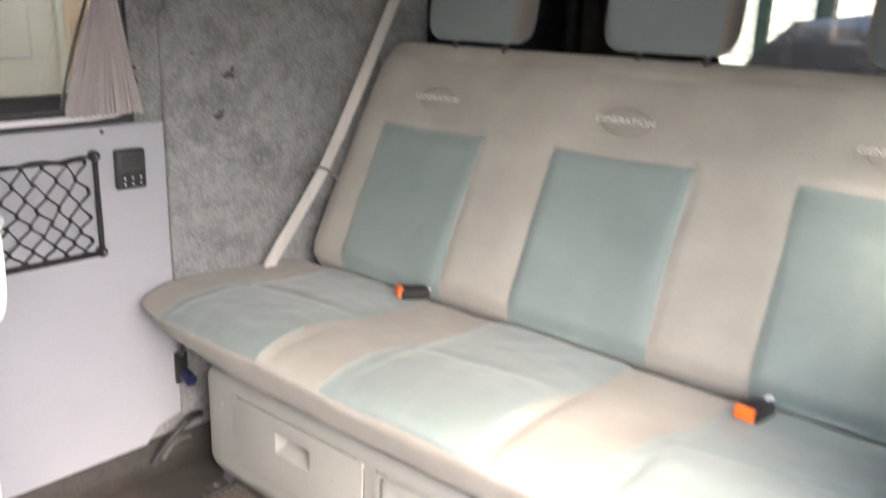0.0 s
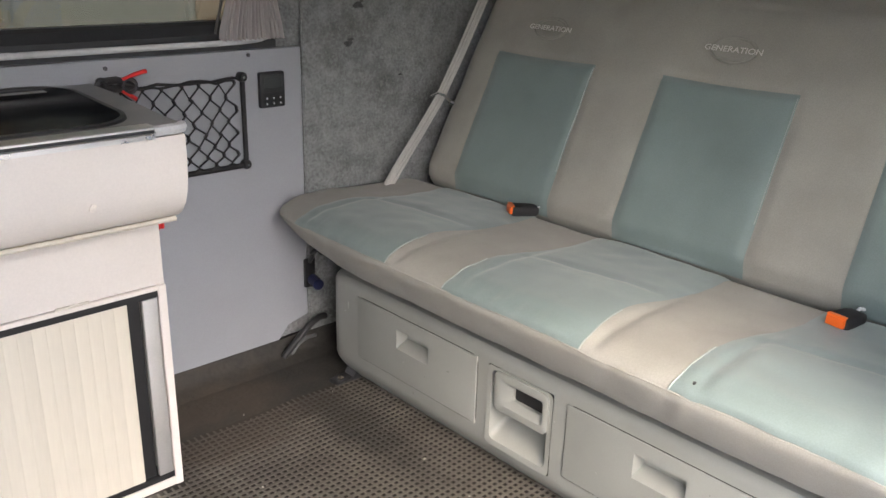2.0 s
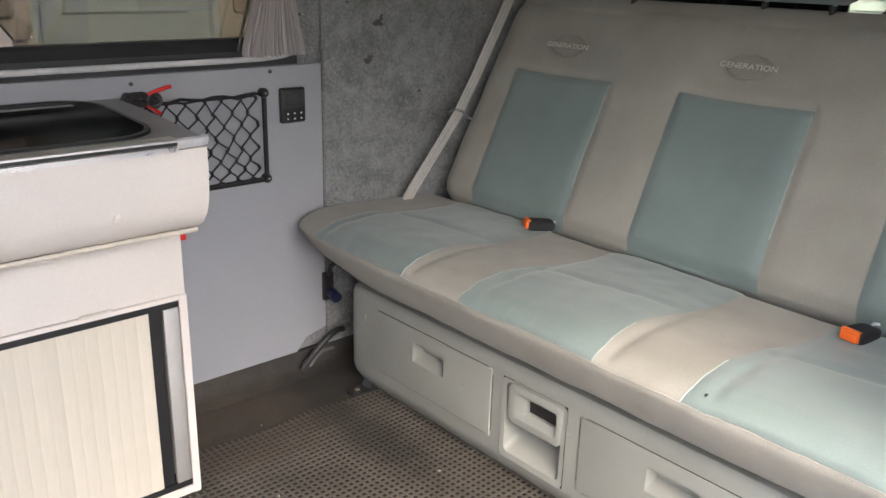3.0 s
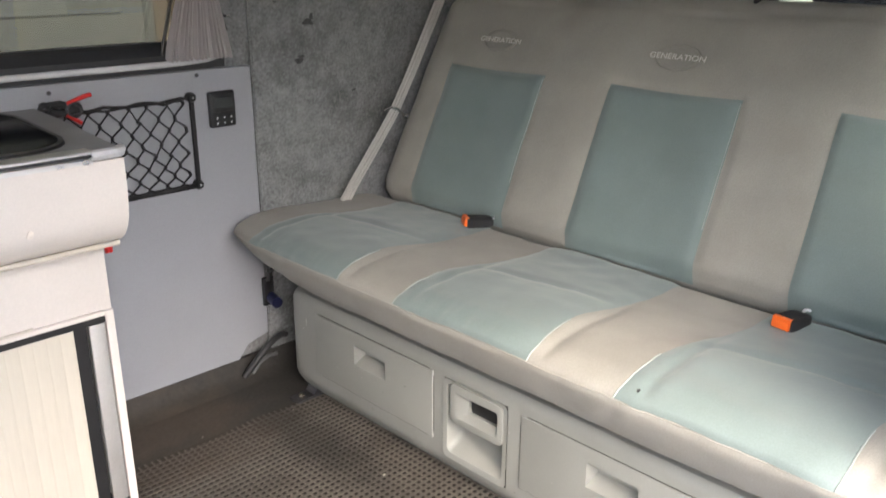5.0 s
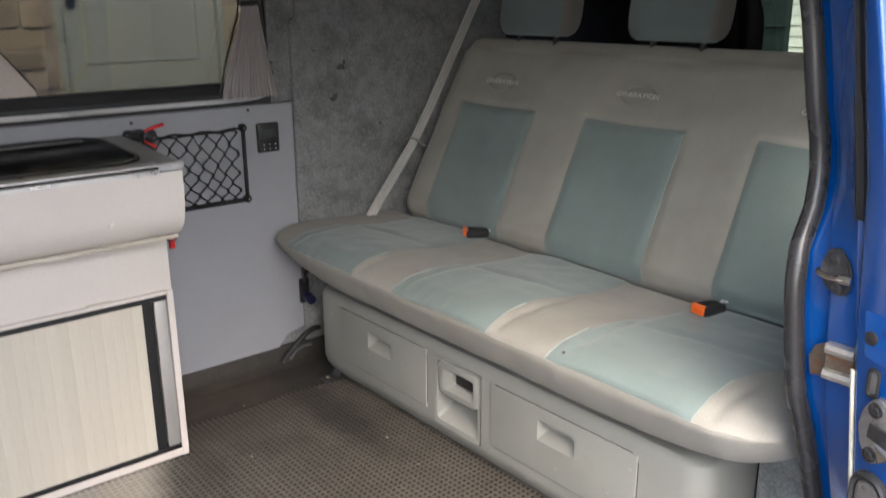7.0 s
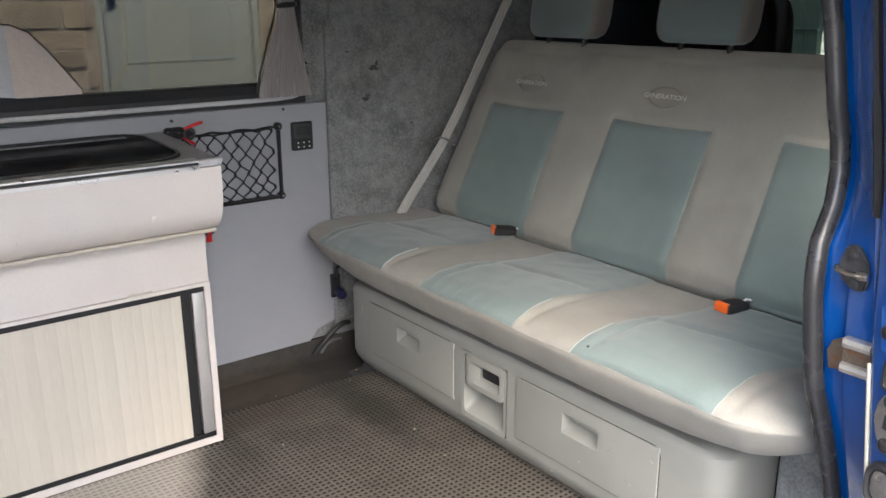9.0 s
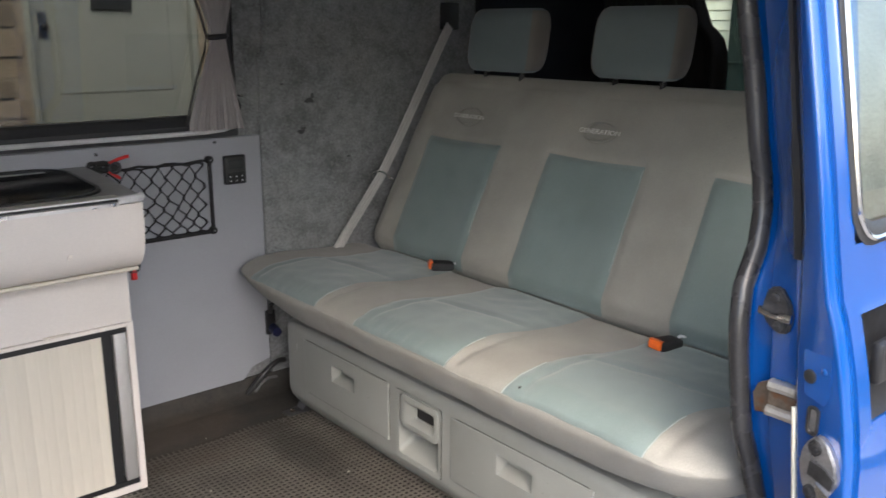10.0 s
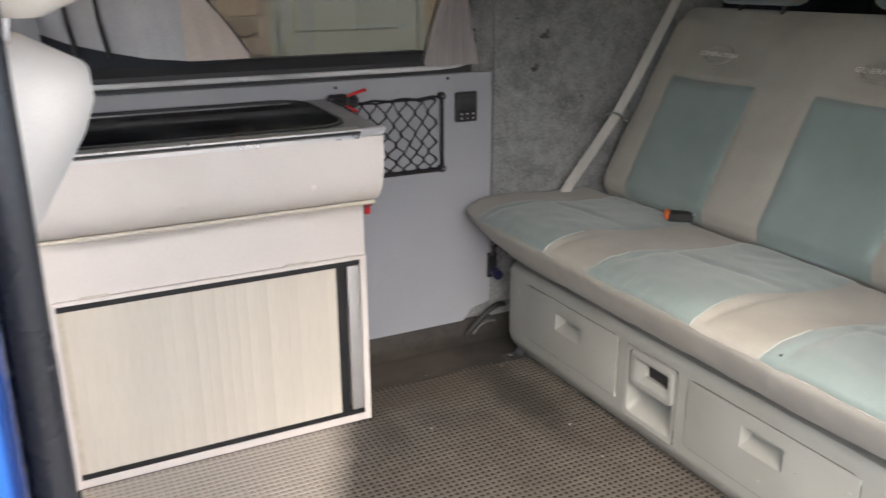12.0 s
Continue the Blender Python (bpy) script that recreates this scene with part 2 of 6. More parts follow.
MORTAR = mat("lime_mortar", (0.26, 0.21, 0.155), 0.95, spread=0.2, scale=9, fine=90, bump=0.6, depth=0.004)
DOORP = mat("stone_white_paint", (0.255, 0.258, 0.230), 0.5, spread=0.05, scale=5, fine=140, bump=0.1)
GREENP = mat("pale_green_paint", (0.60, 0.66, 0.54), 0.55, spread=0.06, scale=6, fine=120, bump=0.15, per_piece=0.04)
DKGREEN = mat("dark_green_paint", (0.007, 0.017, 0.015), 0.6, spread=0.1, bump=0.1, spec=0.2)
RENDERW = mat("cream_render", (0.55, 0.52, 0.46), 0.9, spread=0.12, scale=4, fine=60, bump=0.5, depth=0.004)
PAVING = mat("pale_concrete", (0.22, 0.21, 0.19), 0.9, spread=0.3, scale=2, fine=70, bump=0.8, depth=0.006)
TINT = glass("side_window_glass", (0.165, 0.176, 0.165))
REARGLASS = glass("rear_window_glass", (0.52, 0.56, 0.535))
CLEAR = glass("windscreen_glass", (0.9, 0.93, 0.92))
BLACKPAINT = mat("black_car_paint", (0.012, 0.012, 0.014), 0.25, spread=0.1, bump=0, coat=1.0)
HAIRBAG = mat("black_nylon", (0.012, 0.012, 0.014), 0.75, spread=0.3, scale=18, fine=300, bump=0.4)
NAVY = mat("dark_blue_trim", (0.012, 0.016, 0.026), 0.7, spread=0.2, scale=10, bump=0.3)


# ---------------------------------------------------------------- mesh helpers
def box(bm, x0, x1, y0, y1, z0, z1):
    v = [bm.verts.new((x, y, z)) for x in (x0, x1) for y in (y0, y1) for z in (z0, z1)]
    for f in ((0, 1, 3, 2), (4, 6, 7, 5), (0, 4, 5, 1), (2, 3, 7, 6), (0, 2, 6, 4), (1, 5, 7, 3)):
        bm.faces.new([v[i] for i in f])
    return v


def block(x0, x1, y0, y1, z0, z1, r=0.0, seg=2):
    bm = bmesh.new()
    box(bm, x0, x1, y0, y1, z0, z1)
    if r:
        bmesh.ops.bevel(bm, geom=list(bm.edges), offset=r, segments=seg, profile=0.5, affect="EDGES")
    return bm


def loft(bm, rings, closed=True, caps=True, loop=False):
    rows = [[bm.verts.new(p) for p in ring] for ring in rings]
    n = len(rows[0])
    pairs = list(zip(rows, rows[1:])) + ([(rows[-1], rows[0])] if loop else [])
    for a, b in pairs:
        for i in range(n if closed else n - 1):
            j = (i + 1) % n
            bm.faces.new((a[i], a[j], b[j], b[i]))
    if caps and closed and not loop:
        bm.faces.new(rows[0][::-1])
        bm.faces.new(rows[-1])
    return rows


def tube(bm, pts, r, seg=8, loop=False, flat=1.0, up=(0, 0, 1)):
    pts = [Vector(p) for p in pts]
    rings = []
    n = len(pts)
    for i, p in enumerate(pts):
        a = pts[(i - 1) % n] if (loop or i) else p
        b = pts[(i + 1) % n] if (loop or i < n - 1) else p
        d = (b - a).normalized()
        s = d.cross(Vector(up))
        if s.length < 1e-4:
            s = d.cross(Vector((0, 1, 0)))
        s.normalize()
        u = s.cross(d)
        rings.append([p + s * (r * math.cos(k)) + u * (r * flat * math.sin(k)) for k in [2 * math.pi * q / seg for q in range(seg)]])
    loft(bm, rings, caps=not loop, loop=loop)


def prism(bm, outline, axis, a, b):
    """Extrude a flat outline of pairs along x, y or z."""
    put = {"x": lambda p, w: (w, p[0], p[1]), "y": lambda p, w: (p[0], w, p[1]), "z": lambda p, w: (p[0], p[1], w)}[axis]
    loft(bm, [[put(p, a) for p in outline], [put(p, b) for p in outline]])


def rounded(w0, w1, h0, h1, r, seg=5):
    out = []
    for cx, cy, a0 in ((w1 - r, h1 - r, 0), (w0 + r, h1 - r, 90), (w0 + r, h0 + r, 180), (w1 - r, h0 + r, 270)):
        for i in range(seg + 1):
            a = radians(a0 + 90 * i / seg)
            out.append((cx + r * math.cos(a), cy + r * math.sin(a)))
    return out


def sheet(bm, fn, nu, nv):
    g = [[bm.verts.new(fn(u / nu, v / nv)) for v in range(nv + 1)] for u in range(nu + 1)]
    for u in range(nu):
        for v in range(nv):
            bm.faces.new((g[u][v], g[u + 1][v], g[u + 1][v + 1], g[u][v + 1]))
    return g


def cells(bm, us, vs, holes, place):
    """A plate over the grid us x vs, left open at the holes."""
    for i in range(len(us) - 1):
        for j in range(len(vs) - 1):
            if (i, j) in holes:
                continue
            q = [bm.verts.new(place(us[a], vs[b])) for a, b in ((i, j), (i + 1, j), (i + 1, j + 1), (i, j + 1))]
            bm.faces.new(q)


def shaped(name, bm, material, smooth=True, angle=40):
    bmesh.ops.remove_doubles(bm, verts=bm.verts, dist=0.00005)
    bmesh.ops.recalc_face_normals(bm, faces=bm.faces)
    me = bpy.data.meshes.new(name)
    bm.to_mesh(me)
    bm.free()
    me.materials.append(material)
    if smooth:
        me.shade_smooth()
        me.set_sharp_from_angle(angle=radians(angle))
    return new(name, me)


def part(name, bm, material, parent, label="", smooth=True, angle=40):
    ob = shaped(name, bm, material, smooth, angle)
    ob.parent = parent
    ob.matrix_parent_inverse = parent.matrix_basis.inverted()
    if label:
        tagged(ob, label)
    return ob


def thing(name, label, category, group="", at=(0, 0, 0)):
    ob = new(name)
    ob.location = at
    ob.empty_display_size = 0.05
    ob.matrix_basis = Matrix.Translation(at)
    return tagged(ob, label, category, group)


def setting(name, bm, material, label="", smooth=False, category=""):
    return tagged(shaped(name, bm, material, smooth), label, category, kind="structure")


def lerp(pairs, t):
    for (a, va), (b, vb) in zip(pairs, pairs[1:]):
        if t <= b:
            k = 0 if t <= a else (t - a) / (b - a)
            return va + (vb - va) * k
    return pairs[-1][1]


def fuzz(p, s, a):
    return a * noise.noise(Vector(p) * s)


# ---------------------------------------------------------------- van shell
WALL = 1.70          # inner face of the far side
SX0, SX1 = -0.692, 0.40
CEIL = 1.42


def van_shell():
    # far side lining with the window opening
    bm = bmesh.new()
    for a in ((-1.9, -0.72, 0, 0.72), (-1.9, -0.72, 1.32, CEIL), (-0.72, -0.62, 0, CEIL), (-0.62, 0.462, 0, 0.835), (-0.62, 0.462, 1.30, CEIL), (0.462, 2.05, 0, CEIL)):
        box(bm, a[0], a[1], 1.712, 1.765, a[2], a[3])
    setting("wall_far", bm, CARPET, "grey carpet-lined far side of the van")
    # raised lining board behind the bench
    bm = bmesh.new()
    prism(bm, [(0.5255, 0.03), (1.36, 0.03), (1.36, 1.33), (0.548, 1.33), (0.548, 1.105), (0.545, 1.02), (0.5265, 1.018)], "y", 1.698, 1.711)
    bmesh.ops.bevel(bm, geom=list(bm.edges), offset=0.003, segments=2, affect="EDGES")
    setting("lining_board", bm, CARPET, "grey carpeted board with dark marks", smooth=True)
    for x, z, w, h in ((0.694, 0.880, 0.016, 0.012), (0.704, 0.893, 0.006, 0.012), (0.661, 0.787, 0.013, 0.010), (0.668, 0.797, 0.010, 0.005), (0.60, 0.93, 0.006, 0.004), (0.83, 0.70, 0.007, 0.004)):
        bm = bmesh.new()
        ring = lambda k, y: [(x + k * w * math.cos(a) * (1 + 0.4 * math.sin(3 * a + z * 40)), y, z + k * h * math.sin(a) * (1 + 0.3 * math.cos(2 * a))) for a in [q * math.pi / 9 for q in range(18)]]
        loft(bm, [ring(1.0, 1.6985), ring(0.7, 1.6972), ring(0.2, 1.6968)])
        setting("stain", bm, mat("dark_felt_stain", (0.085, 0.087, 0.087), 0.95, spread=0.5, scale=60, fine=200, bump=0.6, sheen=0.2, spec=0.1), "dark stain on the carpeted board")
    bm = block(1.372, 2.045, 1.690, 1.711, 0.30, 1.41, 0.006)
    setting("trim_rear_quarter", bm, NAVY, "dark rear quarter trim", smooth=True)
    # plain board below the window
    bm = bmesh.new()
    prism(bm, [(-0.9, 0.046), (0.15, 0.044), (0.417, 0.032), (0.458, 0.086), (0.5215, 0.10), (0.5215, 0.789), (-0.9, 0.789)], "y", 1.699, 1.711)
    bmesh.ops.bevel(bm, geom=[e for e in bm.edges], offset=0.0015, segments=1, affect="EDGES")
    setting("wall_board", bm, PANEL, "plain grey laminate board under the window")
    # ceiling, floor, ends
    setting("ceiling", block(-1.95, 2.1, 0.0, 1.78, CEIL + 0.002, CEIL + 0.05), HEADLINE, "pale cloth headlining")
    bm = bmesh.new()
    prism(bm, [(1.640, 0.0005), (1.672, 0.006), (1.690, 0.020), (1.698, 0.050), (1.7105, 0.050), (1.7105, 0.0005)], "x", -0.9, 0.62)
    setting("floor_cove", bm, FLOORM, "dark floor vinyl turned up along the wall board", smooth=True)
    setting("floor", block(-1.9, 2.05, 0.03, 1.711, -0.05, 0.0), FLOORM, "dark worn vinyl van floor with brown dirt")
    bm = bmesh.new()
    for a in ((-0.02, 0.30, 0, CEIL), (1.44, 1.765, 0, CEIL), (0.30, 1.44, 0, 0.86), (0.30, 1.44, 1.36, CEIL)):
        box(bm, 2.052, 2.1, a[0], a[1], a[2], a[3])
    setting("wall_rear", bm, NAVY, "dark trimmed tailgate")
    bm = bmesh.new()
    for a in ((0.03, 1.711, -0.05, 0.80), (0.03, 1.711, 1.26, CEIL), (0.03, 0.16, 0.80, 1.26), (1.60, 1.711, 0.80, 1.26)):
        box(bm, -1.95, -1.902, a[0], a[1], a[2], a[3])
    setting("wall_front", bm, NAVY, "dark dashboard end of the cab")
    # near side behind the door opening, and ahead of it
    bm = bmesh.new()
    side = lambda z: -0.02 + 0.105 * (z + 0.05)
    # unseen window opening, kept small to hold back light on the backrest
    for x0, x1, z0, z1 in ((0.555, 0.78, -0.05, CEIL), (0.78, 1.40, -0.05, 0.80), (0.78, 1.40, 1.06, CEIL), (1.40, 2.052, -0.05, CEIL)):
        prism(bm, [(side(z0) - 0.04, z0), (side(z0), z0), (side(z1), z1), (side(z1) - 0.04, z1)], "x", x0, x1)
    setting("wall_near", bm, CARPET, "grey carpet-lined near side behind the bench")
    bm = bmesh.new()
    box(bm, -1.9, -0.93, 0.0, 0.05, -0.05, 0.70)
    box(bm, -1.9, -0.93, 0.06, 0.10, 1.34, CEIL)
    setting("wall_cab", bm, BLUE, "blue cab door")


def wheel_arch():
    bm = block(0.640, 1.42, 0.085, 0.243, 0.0, 0.345, 0.02, 4)
    setting("wheel_arch", bm, CARPET, "grey carpeted wheel arch beside the bench", smooth=True)


def side_window():
    w = thing("window_1", "long tinted side window with black rubber frame", "window", at=(-0.08, 1.74, 0.84))
    w["kind"] = "structure"
    ring_out = rounded(-0.62, 0.462, 0.835, 1.30, 0.07)
    ring_in = rounded(-0.592, 0.434, 0.853, 1.275, 0.055)
    bm = bmesh.new()
    loft(bm, [[(x, 1.722, z) for x, z in ring_out], [(x, 1.716, z) for x, z in rounded(-0.612, 0.454, 0.842, 1.292, 0.065)],
              [(x, 1.722, z) for x, z in ring_in], [(x, 1.752, z) for x, z in ring_in], [(x, 1.758, z) for x, z in ring_out]], caps=False, loop=True)
    part("window_frame", bm, RUBBER, w)
    bm = bmesh.new()
    prism(bm, rounded(-0.60, 0.442, 0.846, 1.284, 0.06), "y", 1.737, 1.741)
    p = part("pane", bm, TINT, w, smooth=False)
    p.visible_shadow = False
    # vinyl ledge and pale trim under the glass
    bm = bmesh.new()
    prism(bm, [(1.700, 0.792), (1.712, 0.792), (1.735, 0.846), (1.722, 0.850), (1.700, 0.826)], "x", -0.62, 0.455)
    part("ledge", bm, LINER, w, "dark grey speckled ledge")
    bm = bmesh.new()
    pts = [(-0.64, 1.694, 0.808)] + [(-0.6 + 0.1 * i, 1.694, 0.808) for i in range(10)] + [(0.36, 1.694, 0.809), (0.41, 1.696, 0.812), (0.44, 1.70, 0.819), (0.458, 1.706, 0.83)]
    tube(bm, pts, 0.0058, 10, flat=1.15)
    part("window_sill", bm, SILL, w, "scuffed silver sill trim")
    # rivets of the board below
    for x, z in ((0.055, 0.772), (0.381, 0.778)):
        bm = bmesh.new()
        loft(bm, [[(x + r * math.cos(a), y, z + r * math.sin(a)) for a in [k * math.pi / 5 for k in range(10)]] for r, y in ((0.0045, 1.699), (0.0042, 1.6965), (0.002, 1.6955))])
        part("screw", bm, DARKSTEEL, w)


def rear_window():
    w = thing("window_2", "clear tailgate window", "window", at=(2.06, 0.86, 0.86))
    w["kind"] = "structure"
    bm = bmesh.new()
    o, i = rounded(0.30, 1.44, 0.86, 1.36, 0.09), rounded(0.325, 1.415, 0.885, 1.335, 0.075)
    loft(bm, [[(2.052, y, z) for y, z in o], [(2.045, y, z) for y, z in i], [(2.09, y, z) for y, z in i], [(2.10, y, z) for y, z in o]], caps=False, loop=True)
    part("window_frame", bm, RUBBER, w)
    bm = bmesh.new()
    prism(bm, rounded(0.315, 1.425, 0.875, 1.345, 0.08), "x", 2.066, 2.07)
    p = part("pane", bm, REARGLASS, w, smooth=False)
    p.visible_shadow = False
    f = thing("window_3", "windscreen", "window", at=(-1.92, 0.86, 0.62))
    f["kind"] = "structure"
    bm = bmesh.new()
    prism(bm, [(0.14, 0.78), (1.62, 0.78), (1.62, 1.28), (0.14, 1.28)], "x", -1.93, -1.926)
    p = part("pane", bm, CLEAR, f, smooth=False)
    p.visible_shadow = False


# rear edge of the door opening, by height: x and y of the rubber seal
SEAL_X = [(-0.05, 0.52), (0.30, 0.474), (0.355, 0.463), (0.42, 0.446), (0.473, 0.430), (0.52, 0.412), (0.575, 0.408), (0.65, 0.406), (0.69, 0.409), (0.733, 0.420), (0.785, 0.460), (0.83, 0.474), (0.885, 0.477), (0.93, 0.470), (1.04, 0.466), (1.10, 0.457), (1.42, 0.43)]
# front corner of the flat strip that carries the lock parts: y by height
CREASE = [(-0.05, -0.030), (0.40, 0.018), (0.56, 0.033), (0.70, 0.042), (0.76, 0.058), (0.80, 0.078), (1.42, 0.16)]


def lean(z):
    return 0.115 * (z - 0.75) + 0.04 * max(0, z - 0.85)


def door_opening():
    zs = [-0.05 + i * (CEIL + 0.05) / 60 for i in range(61)]
    # painted rear jamb
    pillar = thing("rear_door_pillar", "glossy blue painted van door pillar with black seal", "door pillar", at=(0.45, 0.05, -0.05))
    bm = bmesh.new()
    rows = []
    for z in zs:
        xs, ys = lerp(SEAL_X, z), 0.10 + lean(z)
        yo = 0.005 + lean(z)
        yc = min(lerp(CREASE, z), ys - 0.024)
        back = 0.5 * min(1, max(0, (ys - 0.020 - yc) / 0.05))
        cx = 0.4015 + max(0, xs + 0.004 - 0.4015) * (1 - 2 * back)
        rows.append([(xs + 0.016, ys + 0.02, z), (xs + 0.012, ys - 0.018, z), (xs + 0.010 + 0.02 * back, yc + 0.006 + 0.004 * back, z), (cx + 0.003, yc + 0.001, z), (cx, yc - 0.004, z),
                     (0.400, yo + 0.004, z), (0.404, yo - 0.004, z), (0.56, yo - 0.008, z), (0.56, ys + 0.03, z)])
    loft(bm, rows)
    part("jamb", bm, BLUE, pillar, angle=30)
    bm = bmesh.new()
    pts = [(lerp(SEAL_X, z), 0.10 + lean(z), z) for z in zs]
    tube(bm, pts, 0.0145, 12, up=(1, 0.2, 0), flat=1.15)
    part("door_seal", bm, SEALRUB, pillar, "black rubber door seal")
    # striker on the jamb
    lock = bmesh.new()
    prism(lock, [(0.030, 0.686), (0.049, 0.700), (0.054, 0.722), (0.046, 0.748), (0.030, 0.752), (0.014, 0.732), (0.008, 0.708), (0.014, 0.688)], "x", 0.394, 0.4045)
    bmesh.ops.bevel(lock, geom=list(lock.edges), offset=0.003, segments=2, affect="EDGES")
    striker = part("striker", lock, DARKSTEEL, pillar, "dark steel lock striker with two screws")
    bm = bmesh.new()
    tube(bm, [(0.397, 0.056, 0.716), (0.389, 0.052, 0.714), (0.386, 0.034, 0.712), (0.386, 0.016, 0.713)], 0.0040, 8)
    tube(bm, [(0.388, 0.020, 0.713), (0.384, 0.010, 0.714), (0.385, 0.005, 0.714)], 0.0072, 10)
    part("loop", bm, CHROME, striker, "bright steel loop")
    for y, z in ((0.034, 0.736), (0.027, 0.697)):
        bm = bmesh.new()
        loft(bm, [[(x, y + r * math.cos(a), z + r * math.sin(a)) for a in [k * math.pi / 6 for k in range(12)]] for x, r in ((0.395, 0.0075), (0.391, 0.007), (0.390, 0.004))])
        box(bm, 0.3888, 0.391, y - 0.005, y + 0.005, z - 0.0012, z + 0.0012)
        part("screw", bm, DARKSTEEL, striker)
    # roller guide bracket, worn metal channel
    bm = bmesh.new()
    prism(bm, [(0.3945, 0.564), (0.3895, 0.566), (0.3875, 0.572), (0.3895, 0.578), (0.3945, 0.580), (0.3945, 0.602), (0.3895, 0.604), (0.3875, 0.610), (0.3895, 0.616), (0.3945, 0.618), (0.402, 0.618), (0.402, 0.564)], "y", -0.010, 0.030)
    guide = part("roller_guide", bm, STEEL, pillar, "bright worn steel guide channel", angle=25)
    # brown colour here stands in for the channel's brownish reflection
    part("channel_floor", block(0.3935, 0.3948, -0.010, 0.0295, 0.581, 0.601), RUST, guide, "brown channel floor with a reflection in its colour", smooth=False)
    bm = bmesh.new()
    prism(bm, [(0.030, 0.566), (0.052, 0.560), (0.058, 0.586), (0.050, 0.604), (0.030, 0.616)], "x", 0.397, 0.403)
    for v in bm.verts:
        v.co.x += 0.25 * max(0, v.co.y - 0.030)
    part("end_plate", bm, RUST, guide, "rust-stained end plate")
    # black vertical edge strip high on the jamb
    bm = bmesh.new()
    loft(bm, [[(0.3975 + dx, 0.006 + lean(z) + dy, z) for dx, dy in ((0, 0.007 * k), (-0.003, 0.004 * k), (-0.003, -0.006 * k), (0.004, -0.012 * k), (0.008, 0.0))] for z, k in [(0.795 + 0.03 * i, 1.0) for i in range(6)] + [(0.955, 0.75), (0.96, 0.6)] + [(1.0 + 0.06 * i, 0.6) for i in range(7)]])
    part("edge_strip", bm, RUBBER, pillar)

    # front edge of the opening
    front = thing("front_door_pillar", "blue painted front door pillar with black rubber seal", "door pillar", at=(-0.75, 0.04, -0.05))
    bm = bmesh.new()
    rows = [[(-0.712, -0.045 + lean(z), z), (-0.707, -0.035 + lean(z), z), (-0.712, 0.10 + lean(z), z), (-0.73, 0.135 + lean(z), z), (-0.93, 0.135 + lean(z), z), (-0.93, -0.05 + lean(z), z)] for z in zs[::3]]
    loft(bm, rows)
    part("jamb", bm, BLUE, front)
    bm = bmesh.new()
    tube(bm, [(-0.6995, 0.105 + lean(z), z) for z in zs[::3]], 0.0125, 12, up=(1, 0.2, 0))
    part("door_seal", bm, SEALRUB, front, "black rubber door seal")
    bm = bmesh.new()
    loft(bm, [[(-0.706, 0.115 + lean(z), z), (-0.700, 0.16 + lean(z), z), (-0.72, 0.185 + lean(z), z), (-0.92, 0.18 + lean(z), z), (-0.92, 0.14 + lean(z), z)] for z in zs[::3]])
    part("inner_trim", bm, LINER, front, "grey inner pillar trim")
    # header rail over the opening, unseen, added to darken the upper interior
    setting("door_header", block(-0.69, 0.56, 0.012, 0.085, 1.275, CEIL - 0.001, 0.006), BLUE, "unseen blue painted header rail added over the door opening to cut light", smooth=True)
    # sill step of the opening
    bm = block(SX0, 0.47, -0.03, 0.029, -0.20, -0.006, 0.006)
    setting("door_step", bm, BLUE, "blue painted door step", smooth=True)


DOOR_Y = [(-0.4, -0.120), (0.40, -0.112), (0.55, -0.103), (0.60, -0.096), (0.67, -0.083), (0.735, -0.066), (0.765, -0.054), (0.83, -0.042), (0.89, -0.032), (1.035, -0.004), (1.36, 0.06)]


def door_in(z):
    return -0.011 + lean(z) + 0.010 * min(1, max(0, (0.85 - z) / 0.2))



